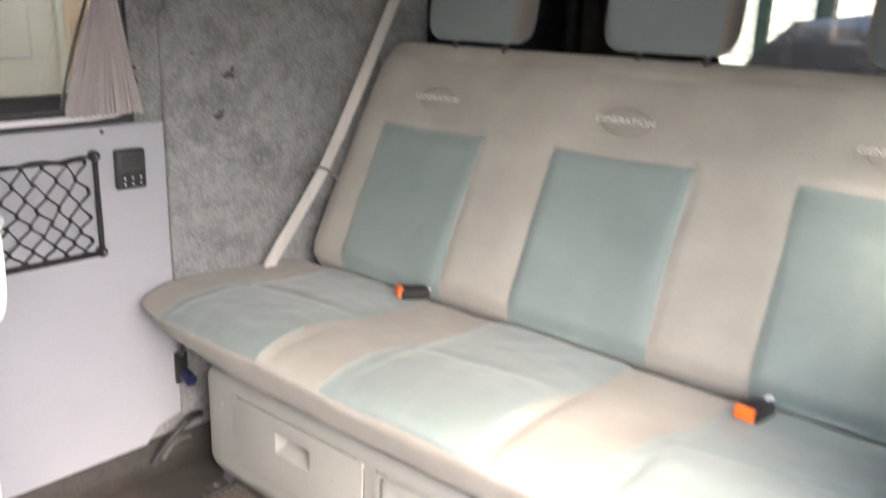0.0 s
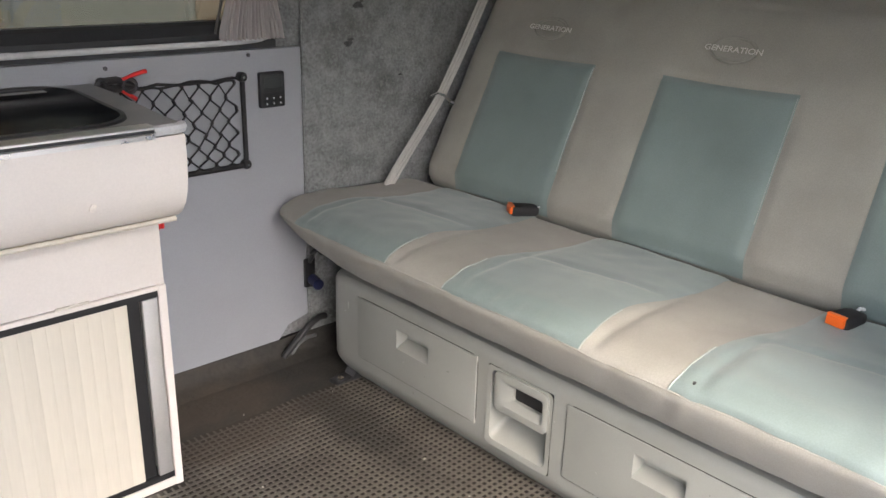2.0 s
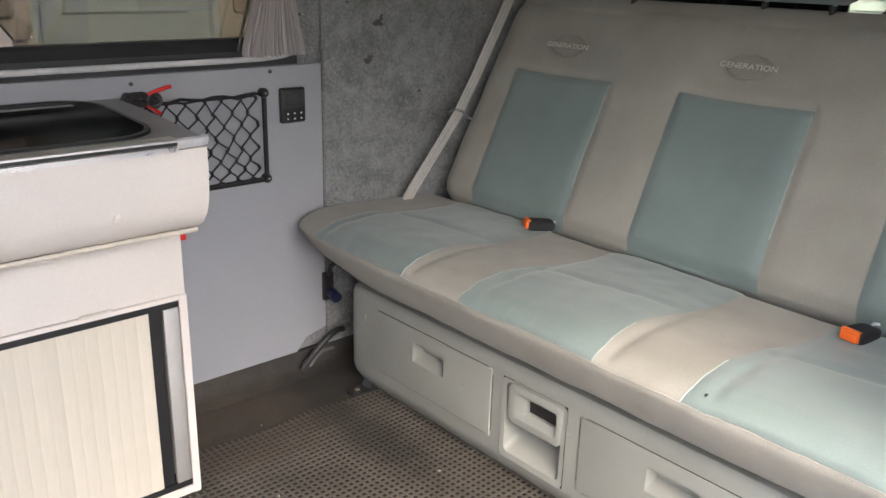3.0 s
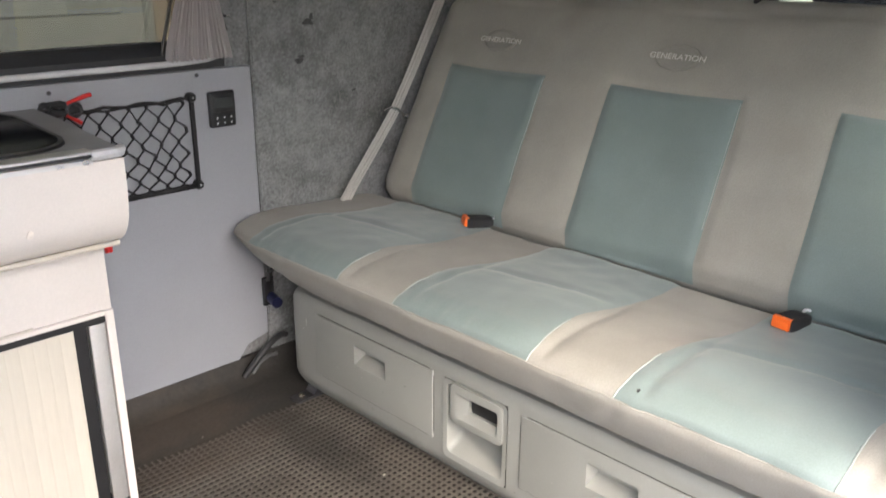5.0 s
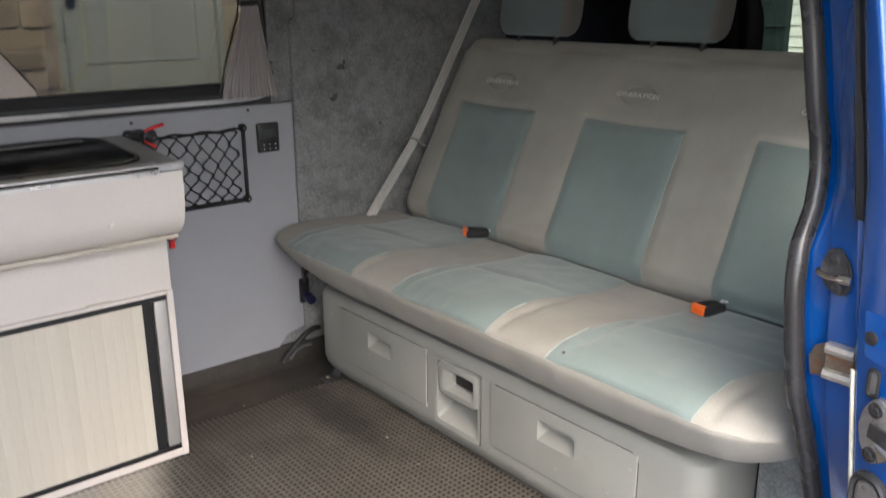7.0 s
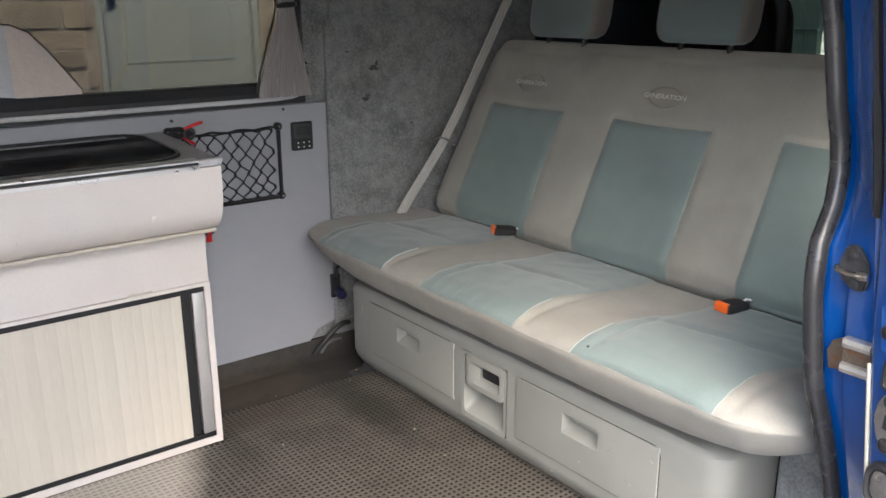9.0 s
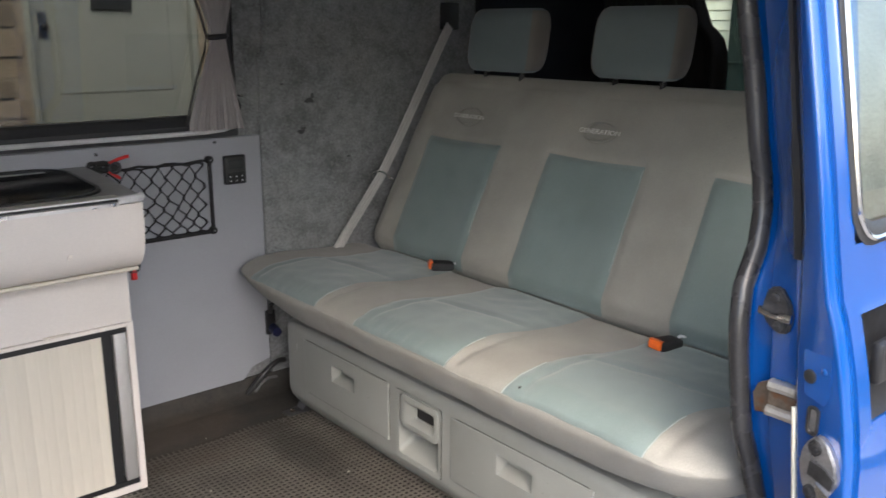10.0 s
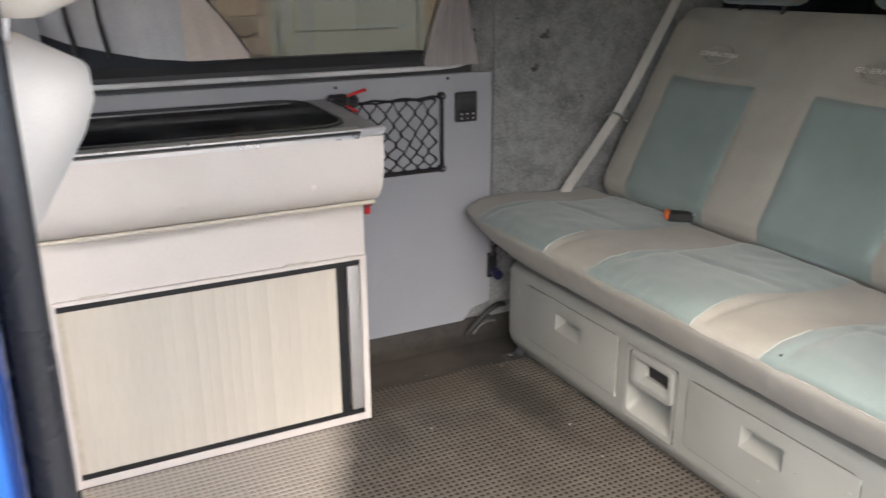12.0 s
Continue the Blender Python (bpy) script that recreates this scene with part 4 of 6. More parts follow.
def drawer(parent, y0, y1, z0, z1, hy0, hy1, hz0, hz1, studs):
    """Drawer front with a recessed grip."""
    X = 0.4832
    bm = bmesh.new()
    ys, zs = [y0, hy0, hy1, y1], [z0, hz0, hz1, z1]
    cells(bm, ys, zs, {(1, 1)}, lambda a, b: (X, a, b))
    bmesh.ops.remove_doubles(bm, verts=bm.verts, dist=1e-6)
    out = [e for e in bm.edges if len(e.link_faces) == 1]
    ring = bmesh.ops.extrude_edge_only(bm, edges=out)
    for v in [g for g in ring["geom"] if isinstance(g, bmesh.types.BMVert)]:
        inner = hy0 - 1e-5 <= v.co.y <= hy1 + 1e-5 and hz0 - 1e-5 <= v.co.z <= hz1 + 1e-5
        v.co.x += 0.030 if inner else 0.006
        if inner:
            v.co.y += 0.004 * (1 if v.co.y < (hy0 + hy1) / 2 else -1)
            v.co.z += 0.017 if v.co.z < (hz0 + hz1) / 2 else -0.002
    q = [v for v in bm.verts if v.co.x > X + 0.02]
    q.sort(key=lambda v: math.atan2(v.co.z - (hz0 + hz1) / 2, v.co.y - (hy0 + hy1) / 2))
    bm.faces.new(q)
    corner = [e for e in bm.edges if abs(e.verts[0].co.x - e.verts[1].co.x) > 0.004 and e.verts[0].co.y in (y0, y1) and max(e.verts[0].co.x, e.verts[1].co.x) < X + 0.02]
    bmesh.ops.bevel(bm, geom=corner, offset=0.018, segments=5, affect="EDGES")
    bm.normal_update()
    outer = lambda v: v.co.y < y0 + 0.0181 or v.co.y > y1 - 0.0181 or v.co.z < z0 + 1e-4 or v.co.z > z1 - 1e-4
    rim = [e for e in bm.edges if all(abs(v.co.x - X) < 1e-6 and outer(v) for v in e.verts) and any(abs(f.normal.x) < 0.5 for f in e.link_faces)]
    bmesh.ops.bevel(bm, geom=rim, offset=0.0026, segments=3, profile=0.5, affect="EDGES")
    ob = part("drawer", bm, BASE, parent, "grey moulded drawer front with recessed grip", angle=30)
    # dark joint round the drawer
    bm = bmesh.new()
    out2 = rounded(y0 - 0.0022, y1 + 0.0022, z0 - 0.0022, z1 + 0.0022, 0.020)
    in2 = rounded(y0 + 0.001, y1 - 0.001, z0 + 0.001, z1 - 0.001, 0.018)
    loft(bm, [[(0.4866, y, z) for y, z in out2], [(0.4862, y, z) for y, z in in2]], caps=False)
    part("joint", bm, mat("drawer_joint", (0.055, 0.055, 0.05), 0.9, spread=0.2), ob)
    if studs:
        for i in range(5):
            y = hy0 + 0.014 + (hy1 - hy0 - 0.028) * i / 4
            bm = bmesh.new()
            loft(bm, [[(X + 0.024 - 0.0014 * k, y + r * math.cos(a), hz1 - 0.010 + r * math.sin(a)) for a in [j * math.pi / 4 for j in range(8)]] for k, r in ((0, 0.0019), (1, 0.0016), (1.6, 0.0008))])
            part("stud", bm, BASE, ob)
    return ob


def bench():
    b = thing("bench_seat", "taupe and pale teal three-seat van bench on grey drawer base", "bench seat", at=(0.65, 0.88, 0.0))
    # cushion
    bm = bmesh.new()
    ns, ny = 84, 300
    ys = [SEAT_Y0 + (SEAT_Y1 - SEAT_Y0) * (0.5 - 0.5 * math.cos(math.pi * i / ny)) * 0.35 + (SEAT_Y1 - SEAT_Y0) * 0.65 * i / ny for i in range(ny + 1)]
    rows = [[seat_point(i / ns, y) for i in range(ns + 1)] + [Vector((0.93, y, 0.30))] for y in ys]
    loft(bm, rows)
    cushion = part("seat_cushion", bm, TAUPE, b, "taupe cloth seat cushion with creased front", angle=60)
    for c in INSERTS:
        bm = bmesh.new()
        sheet(bm, lambda u, v: insert_point(c, u, v), 80, 60)
        part("seat_insert", bm, TEAL, cushion, "pale teal quilted seat panel", angle=80)
        for v in (0, 1) if c < 1 else (0,):
            bm = bmesh.new()
            pts = [insert_point(c, u, v) + Vector((0, 0.0006 * (1 if v else -1), 0.0002)) for u in [0.0 + 0.33 * k / 24 for k in range(25)]]
            tube(bm, pts, 0.0015, 6)
            part("piping", bm, PIPING, cushion, "pale piped seam")
    bm = bmesh.new()
    tube(bm, [seat_point(0.397, y) + Vector((0.0002, 0, 0)) for y in [0.15 + 1.46 * k / 140 for k in range(141)]], 0.0014, 6)
    part("front_seam", bm, TAUPE, cushion, "stitched front seam")
    bm = bmesh.new()
    p = seat_point(0.455, 0.528)
    loft(bm, [[(p.x + r * math.cos(a), p.y + 0.7 * r * math.sin(a), p.z + 0.004 + h) for a in [k * math.pi / 5 for k in range(10)]] for r, h in ((0.0042, -0.002), (0.0036, 0.0015), (0.0012, 0.0022))])
    part("burn_mark", bm, BLACK, cushion, "small black mark")
    # backrest
    bm = bmesh.new()
    ys = [BACK_Y0 + (BACK_Y1 - BACK_Y0) * (0.65 * i / 330 + 0.35 * (0.5 - 0.5 * math.cos(math.pi * i / 330))) for i in range(331)]
    loft(bm, [[back_point(i / 130, y) for i in range(131)] for y in ys])
    back = part("backrest", bm, TAUPE, b, "reclined taupe cloth backrest", angle=60)
    for c in INSERTS:
        bm = bmesh.new()
        sheet(bm, lambda u, v: back_insert_point(c, u, v), 70, 60)
        part("back_insert", bm, TEAL, back, "pale teal backrest panel", angle=80)
        bm = bmesh.new()
        tube(bm, [back_insert_point(c, 0.30 + 0.68 * k / 20, 0.008) + FACE * 0.0006 for k in range(21)], 0.0012, 6)
        part("piping", bm, PIPING, back, "pale piped edge")
        emblem(b, c)
    for c, w in ((1.366, 0.140), (0.872, 0.138), (0.352, 0.138)):
        headrest(b, c, w)
    # moulded base: rounded ends, open front face for grips and the scoop
    F = 0.487
    D1, D2 = (1.040, 1.436, 0.091, 0.245), (0.395, 0.806, 0.086, 0.241)
    H1, H2 = (1.187, 1.292, 0.166, 0.214), (0.552, 0.656, 0.164, 0.212)
    R = (0.840, 1.008, 0.066, 0.244)
    ys = sorted([0.30, D2[0], H2[0], H2[1], D2[1], R[0], R[1], D1[0], H1[0], H1[1], D1[1], 1.51])
    zs = sorted(set([0.004, 0.018, 0.034, 0.050, R[2], H1[2], H1[3], H2[2], H2[3], R[3], 0.256]))
    holes = set()
    for i in range(len(ys) - 1):
        for j in range(len(zs) - 1):
            cy, cz = (ys[i] + ys[i + 1]) / 2, (zs[j] + zs[j + 1]) / 2
            for a in (H1, H2, R):
                if a[0] < cy < a[1] and a[2] < cz < a[3]:
                    holes.add((i, j))
    bm = bmesh.new()
    cells(bm, ys, zs, holes, lambda y, z: (F, y, z))
    ring = lambda z, o: ([(0.90, 1.560 - o, z), (F + 0.06, 1.560 - o, z)] + [(F + o + 0.05 - 0.05 * math.sin(a), 1.51 - o + 0.05 * math.cos(a), z) for a in [k * math.pi / 12 for k in range(7)]])
    ring2 = lambda z, o: ([(F + o + 0.05 - 0.05 * math.cos(a), 0.30 + o - 0.05 * math.sin(a), z) for a in [k * math.pi / 12 for k in range(7)]] + [(0.62, 0.246 + o, z), (0.668, 0.252 + o, z), (0.682, 0.268 + o, z), (0.686, 0.32 + o, z)])
    for rg in (ring, ring2):
        loft(bm, [rg(z, 0.0) for z in zs], closed=False)
    lev = [(0.256, 0.0), (0.268, 0.003), (0.2755, 0.011), (0.278, 0.04)]
    rows = loft(bm, [ring(z, o) + [(F + o, y, z) for y in ys[-2:0:-1]] + ring2(z, o) for z, o in lev], closed=False)
    bm.faces.new(rows[-1])
    for v in bm.verts:                       # the foot is drawn in towards the floor
        k = max(0, (0.064 - v.co.z) / 0.06) ** 1.5
        v.co.x += 0.040 * k * (1 if v.co.x < 0.60 else 0)
        v.co.y -= 0.024 * k * (1 if v.co.y > 1.5 else 0)
    bmesh.ops.remove_doubles(bm, verts=bm.verts, dist=1e-5)
    base = part("base", bm, BASE, b, "scuffed grey moulded seat base", angle=35)
    drawer(base, *D1, *H1, False)
    drawer(base, *D2, *H2, True)
    # middle scoop with a framed belt slot
    bm = bmesh.new()
    o = rounded(R[0] - 0.001, R[1] + 0.001, R[2] - 0.001, R[3] + 0.001, 0.012)
    i1 = rounded(R[0] + 0.010, R[1] - 0.010, R[2] + 0.012, R[3] - 0.008, 0.012)
    i2 = rounded(R[0] + 0.016, R[1] - 0.016, R[2] + 0.05, R[3] - 0.012, 0.012)
    rows = [[bm.verts.new(p) for p in r] for r in ([(F - 0.003, y, z) for y, z in o], [(F - 0.002, y, z) for y, z in i1], [(F + 0.055, y, z) for y, z in i2])]
    for a, c in zip(rows, rows[1:]):
        for k in range(len(a)):
            j = (k + 1) % len(a)
            bm.faces.new((a[k], a[j], c[j], c[k]))
    bm.faces.new(rows[-1])
    scoop = part("scoop", bm, BASE, base, "deep moulded scoop", angle=35)
    bm = bmesh.new()
    fo, fi = rounded(0.848, 0.987, 0.154, 0.240, 0.014), rounded(0.870, 0.946, 0.183, 0.213, 0.005)
    loft(bm, [[(F + 0.020, y, z) for y, z in fo], [(F - 0.006, y, z) for y, z in fo], [(F - 0.008, y, z) for y, z in rounded(0.853, 0.982, 0.159, 0.235, 0.012)],
              [(F - 0.007, y, z) for y, z in rounded(0.860, 0.966, 0.170, 0.224, 0.008)], [(F + 0.006, y, z) for y, z in fi], [(F + 0.03, y, z) for y, z in fi]], caps=False, loop=True)
    part("slot_frame", bm, BASE, base, "raised frame round a dark slot", angle=35)
    part("slot_dark", block(F + 0.014, F + 0.02, 0.868, 0.948, 0.181, 0.215), BLACK, base, "dark slot")
    for y, z, w, h in ((0.31, 0.165, 0.012, 0.018), (0.272, 0.13, 0.003, 0.03), (1.475, 0.21, 0.004, 0.02), (0.46, 0.13, 0.003, 0.004), (0.835, 0.19, 0.003, 0.003), (0.60, 0.118, 0.004, 0.003)):
        bm = bmesh.new()
        prism(bm, [(y + 0.5 * w * math.cos(a) * (1 + 0.3 * math.sin(3 * a)), z + 0.5 * h * math.sin(a)) for a in [k * math.pi / 5 for k in range(10)]], "x", 0.4828 if 0.395 < y < 1.43 and not 0.81 < y < 1.04 else F - 0.0004, F + 0.001)
        part("scuff", bm, SCUFF, base)
    rng = random.Random(21)
    dull = mat("dark_scuff", (0.21, 0.21, 0.195), 0.8, spread=0.15)
    for _ in range(28):
        y, z = rng.uniform(0.33, 1.49), rng.uniform(0.03, 0.248)
        inside = [d for d in (D1, D2) if d[0] + 0.012 < y < d[1] - 0.012 and d[2] + 0.012 < z < d[3] - 0.012]
        clear = all(not (a[0] - 0.012 < y < a[1] + 0.012 and a[2] - 0.012 < z < a[3] + 0.012) for a in (H1, H2, R))
        edge = any(d[0] - 0.012 < y < d[1] + 0.012 and d[2] - 0.012 < z < d[3] + 0.012 for d in (D1, D2))
        if not clear or (edge and not inside):
            continue
        w, h, tilt = rng.uniform(0.0010, 0.0042), rng.uniform(0.0008, 0.0018), rng.uniform(-0.8, 0.8)
        x = 0.4829 if inside else F - 0.0003
        bm = bmesh.new()
        prism(bm, [(y + w * math.cos(a), z + h * math.sin(a) + tilt * w * math.cos(a)) for a in [k * math.pi / 3 for k in range(6)]], "x", x, x + 0.001)
        part("scuff", bm, SCUFF if rng.random() < 0.55 else dull, base)
    return b


def buckle(x, y, z, yaw, pitch):
    b = thing("seat_belt_buckle", "black seat belt buckle with orange button lying on the seat", "belt buckle", "bench belt buckles", at=(x, y, z))
    M = pose(x, y, z, 0, pitch, yaw)
    put = lambda bm: bmesh.ops.transform(bm, matrix=M, verts=bm.verts)
    bm = bmesh.new()
    loft(bm, [[(px, w * cy, h * cz) for cy, cz in [(math.copysign(abs(math.cos(a)) ** 0.4, math.cos(a)), math.copysign(abs(math.sin(a)) ** 0.4, math.sin(a))) for a in [k * math.pi / 10 for k in range(20)]]]
              for px, w, h in ((-0.036, 0.0195, 0.0105), (-0.032, 0.0215, 0.0125), (0.012, 0.0205, 0.0120), (0.024, 0.0185, 0.0105), (0.028, 0.0160, 0.008))])
    put(bm)
    part("housing", bm, HAIRBAG, b)
    bm = block(-0.0425, -0.033, -0.0165, 0.0165, -0.0075, 0.0085, 0.002)
    box(bm, -0.040, -0.031, -0.0165, 0.0165, 0.008, 0.0130)
    put(bm)
    part("button", bm, ORANGE, b, "bright orange release button")
    bm = bmesh.new()
    tube(bm, [(0.024, 0.004, 0.002), (0.044, 0.008, 0.008), (0.060, 0.006, 0.004), (0.066, 0.004, -0.006)], 0.0032, 8)
    put(bm)
    part("stalk", bm, WHITEPL, b, "pale cable stalk")


def seat_belt():
    b = thing("seat_belt", "pale grey seat belt webbing hanging down the carpeted wall", "seat belt", at=(0.9, 1.62, 0.44))
    path = [(1.210, 1.655, 1.10), (1.172, 1.648, 1.05), (1.045, 1.624, 0.87), (0.958, 1.612, 0.742), (0.890, 1.606, 0.645), (0.826, 1.612, 0.560), (0.764, 1.626, 0.470), (0.735, 1.632, 0.425)]
    bm = bmesh.new()
    fine = []
    for i in range(60):
        t = i / 59 * (len(path) - 1)
        k = min(int(t), len(path) - 2)
        fine.append(Vector(path[k]).lerp(Vector(path[k + 1]), t - k))
    rows = []
    for i, p in enumerate(fine):
        d = (fine[min(i + 1, 59)] - fine[max(i - 1, 0)]).normalized()
        s = d.cross(Vector((0, 1, 0.15))).normalized()
        n = d.cross(s).normalized()
        w = 0.0178
        rows.append([p + s * (w * (1 - 0.25 * q)) + n * (0.0012 + 0.0032 * (q % 2) + 0.001 * math.sin(q + i * 0.13)) for q in range(9)] + [p - s * w - n * 0.001, p + s * w - n * 0.001])
    loft(bm, rows)
    part("webbing", bm, BELT, b, angle=25)
    bm = bmesh.new()
    tube(bm, [(0.852, 1.600, 0.655), (0.862, 1.588, 0.664), (0.884, 1.584, 0.656), (0.903, 1.584, 0.640), (0.908, 1.588, 0.630)], 0.0035, 8)
    tube(bm, [(0.908, 1.586, 0.636), (0.915, 1.58, 0.632)], 0.007, 8)
    part("tongue_stop", bm, CHROME, b, "small chrome belt guide")
    bm = block(1.20, 1.255, 1.655, 1.697, 1.085, 1.175, 0.008)
    part("upper_guide", bm, BLACK, b, "black upper belt guide")


# ---------------------------------------------------------------- kitchen unit
def kitchen_unit():
    u = thing("kitchen_unit", "off-white camper kitchen unit with cream tambour door and rounded fascia", "kitchen unit", at=(-0.34, 1.53, 0.0))
    FY, X0, X1 = 1.37, -0.690, -0.007
    bm = bmesh.new()
    box(bm, X1 - 0.014, X1 - 0.001, FY + 0.002, 1.695, 0.0, 0.72)
    box(bm, X0, X0 + 0.014, FY + 0.002, 1.695, 0.0, 0.72)
    box(bm, X0 + 0.014, X1 - 0.014, 1.45, 1.46, 0.0, 0.45)
    part("carcass", bm, UNITW, u, smooth=False)
    # frame round the door opening
    bm = bmesh.new()
    box(bm, X1 - 0.0155, X1, FY - 0.004, FY + 0.010, 0.0, 0.427)
    box(bm, X0, X0 + 0.0155, FY - 0.004, FY + 0.010, 0.0, 0.427)
    box(bm, X0 + 0.0155, X1 - 0.0155, FY - 0.004, FY + 0.010, 0.0, 0.018)
    box(bm, X0 + 0.0155, X1 - 0.0155, FY - 0.004, FY + 0.010, 0.4185, 0.427)
    bmesh.ops.bevel(bm, geom=[e for e in bm.edges if e.calc_length() > 0.1], offset=0.0015, segments=2, affect="EDGES")
    part("door_frame", bm, UNITW, u, "white edged door frame")
    for z0 in (0.0185, 0.4055):
        part("track", block(X0 + 0.016, X1 - 0.016, FY - 0.001, FY + 0.012, z0, z0 + 0.0125), BLACK, u, "black sliding track", smooth=False)
    part("door_gap", block(-0.0805, -0.056, FY + 0.006, FY + 0.012, 0.0315, 0.405), BLACK, u, "black gap beside the door", smooth=False)
    # tambour
    t = part("tambour_door", block(X0 + 0.016, -0.081, FY + 0.0015, FY + 0.011, 0.031, 0.4055), mat("tambour_joint", (0.60, 0.54, 0.44), 0.8), u, "cream slatted tambour door", smooth=False)
    pitch, x = 0.0232, -0.0815
    first = None
    while x - pitch > X0 + 0.012:
        if first is None:
            bm = bmesh.new()
            prism(bm, [(-0.0230, 0.007), (-0.0230, 0.0009), (-0.0205, 0.0004), (-0.0160, 0.0001), (-0.0114, 0.0), (-0.0068, 0.0001), (-0.0023, 0.0004), (0.0, 0.0009), (0.0, 0.007)], "z", 0.031, 0.4055)
            first = part("slat", bm, CREAM, t, angle=50)
            first.location = (x, FY + 0.0005, 0)
        else:
            s = new("slat", first.data)
            s.parent = t
            s.location = (x, FY + 0.0005, 0)
        x -= pitch
    part("pull_strip", block(-0.054, -0.025, FY - 0.003, FY + 0.008, 0.032, 0.405, 0.002), SATIN, u, "brushed aluminium pull strip")
    # plain upper flap and hinges
    part("upper_panel", block(X0, X1 - 0.001, FY + 0.001, FY + 0.014, 0.4285, 0.575, 0.0015), UNITW, u, "plain off-white flap")
    for hx in (-0.175, -0.60):
        bm = bmesh.new()
        tube(bm, [(hx - 0.028, FY - 0.003, 0.430), (hx + 0.028, FY - 0.003, 0.430)], 0.003, 8)
        part("hinge", bm, mat("dull_hinge", (0.60, 0.55, 0.48), 0.45, metal=0.3, spread=0.15), u, "small dull metal hinge")
    # rounded fascia
    prof = [(FY + 0.012, 0.578), (1.300, 0.578), (1.284, 0.583), (1.266, 0.595), (1.252, 0.612), (1.243, 0.632), (1.238, 0.655), (1.235, 0.690), (1.236, 0.730), (FY, 0.730)]
    bm = bmesh.new()
    prism(bm, prof, "x", X0 - 0.01, X1 - 0.003)
    part("fascia", bm, UNITW, u, "bulging off-white fascia", angle=30)
    bm = bmesh.new()
    prism(bm, [(1.293, 0.5695), (FY + 0.002, 0.5695), (FY + 0.002, 0.5775), (1.293, 0.5775), (1.2905, 0.5735)], "x", X0 - 0.01, X1 - 0.003)
    part("edge_strip", bm, CREAM, u, "cream edging strip")
    # small pale spots; the first paints a highlight onto the fascia
    for x, y, z, w, h in ((-0.166, 1.2400, 0.634, 0.010, 0.014), (-0.43, 1.2405, 0.625, 0.006, 0.004), (-0.30, FY - 0.0002, 0.52, 0.004, 0.003)):
        bm = bmesh.new()
        prism(bm, [(x + 0.5 * w * math.cos(a) * (1 + 0.35 * math.sin(2 * a)), z + 0.5 * h * math.sin(a)) for a in [k * math.pi / 5 for k in range(10)]], "y", y, y + 0.014)
        part("pale_spot", bm, mat("pale_spot_tone", (0.80, 0.74, 0.67), 0.8, spread=0.2, scale=80), u, "small pale spot")
    # worktop with bright front trim
    bm = bmesh.new()
    prism(bm, [(X0 - 0.01, 1.240), (X1 - 0.018, 1.240), (X1 - 0.002, 1.256), (X1 + 0.022, 1.56), (X1 + 0.03, 1.696), (X0 - 0.01, 1.696)], "z", 0.7305, 0.746)
    bmesh.ops.bevel(bm, geom=[e for e in bm.edges if e.calc_length() > 0.02 and abs(e.verts[0].co.z - e.verts[1].co.z) < 1e-5], offset=0.002, segments=2, affect="EDGES")
    part("worktop", bm, UNITTOP, u, "grey laminate worktop")
    bm = bmesh.new()
    prism(bm, [(1.2335, 0.7285), (1.2405, 0.7285), (1.2405, 0.7375), (1.2350, 0.7375), (1.2335, 0.7360)], "x", X0 - 0.01, -0.060)
    prism(bm, [(1.2360, 0.7430), (1.2405, 0.7425), (1.262, 0.7470), (1.262, 0.7488), (1.239, 0.7488), (1.2360, 0.7465)], "x", X0 - 0.01, -0.060)
    part("front_trim", bm, ALU, u, "bright aluminium edge trim", angle=20)
    part("trim_groove", block(X0 - 0.01, -0.060, 1.2375, 1.2400, 0.7376, 0.7428), BLACK, u, "dark groove in the edge trim", smooth=False)
    bm = bmesh.new()
    pts = [(-0.060, 1.2425, 0.739), (-0.024, 1.2430, 0.739), (-0.009, 1.249, 0.739), (-0.003, 1.262, 0.739)]
    tube(bm, pts, 0.009, 8)
    part("trim_end", bm, SILL, u, "worn grey trim end")
    lid_o, lid_i = rounded(X0 + 0.03, -0.055, 1.280, 1.628, 0.085, 9), rounded(X0 + 0.04, -0.065, 1.290, 1.618, 0.075, 9)
    bm = bmesh.new()
    rise = lambda y: 0.036 * (y - 1.28)      # the lid sits a little higher at the back
    loft(bm, [[(x, y, 0.7462) for x, y in lid_o], [(x, y, 0.750 + rise(y)) for x, y in rounded(X0 + 0.032, -0.057, 1.282, 1.626, 0.083, 9)], [(x, y, 0.7505 + rise(y)) for x, y in lid_i], [(x, y, 0.7470) for x, y in lid_i]], caps=False, loop=True)
    lid = part("hob_lid", bm, BLACK, u, "dark rim of the hob lid")
    bm = bmesh.new()
    prism(bm, lid_i, "z", 0.7464, 0.7494)
    for v in bm.verts:
        v.co.z += rise(v.co.y) if v.co.z > 0.748 else 0
    # grey bar imitates the window ledge reflected in the lid glass
    part("reflection_bar", block(X0 + 0.05, -0.105, 1.562, 1.582, 0.7560, 0.7605, 0.002), mat("dull_reflection_grey", (0.27, 0.265, 0.26), 0.5, spread=0.2, scale=30), lid, "dull grey bar standing in for a reflection in the lid")
    part("lid_glass", bm, LIDGLASS, lid, "glossy smoked glass lid", smooth=False)


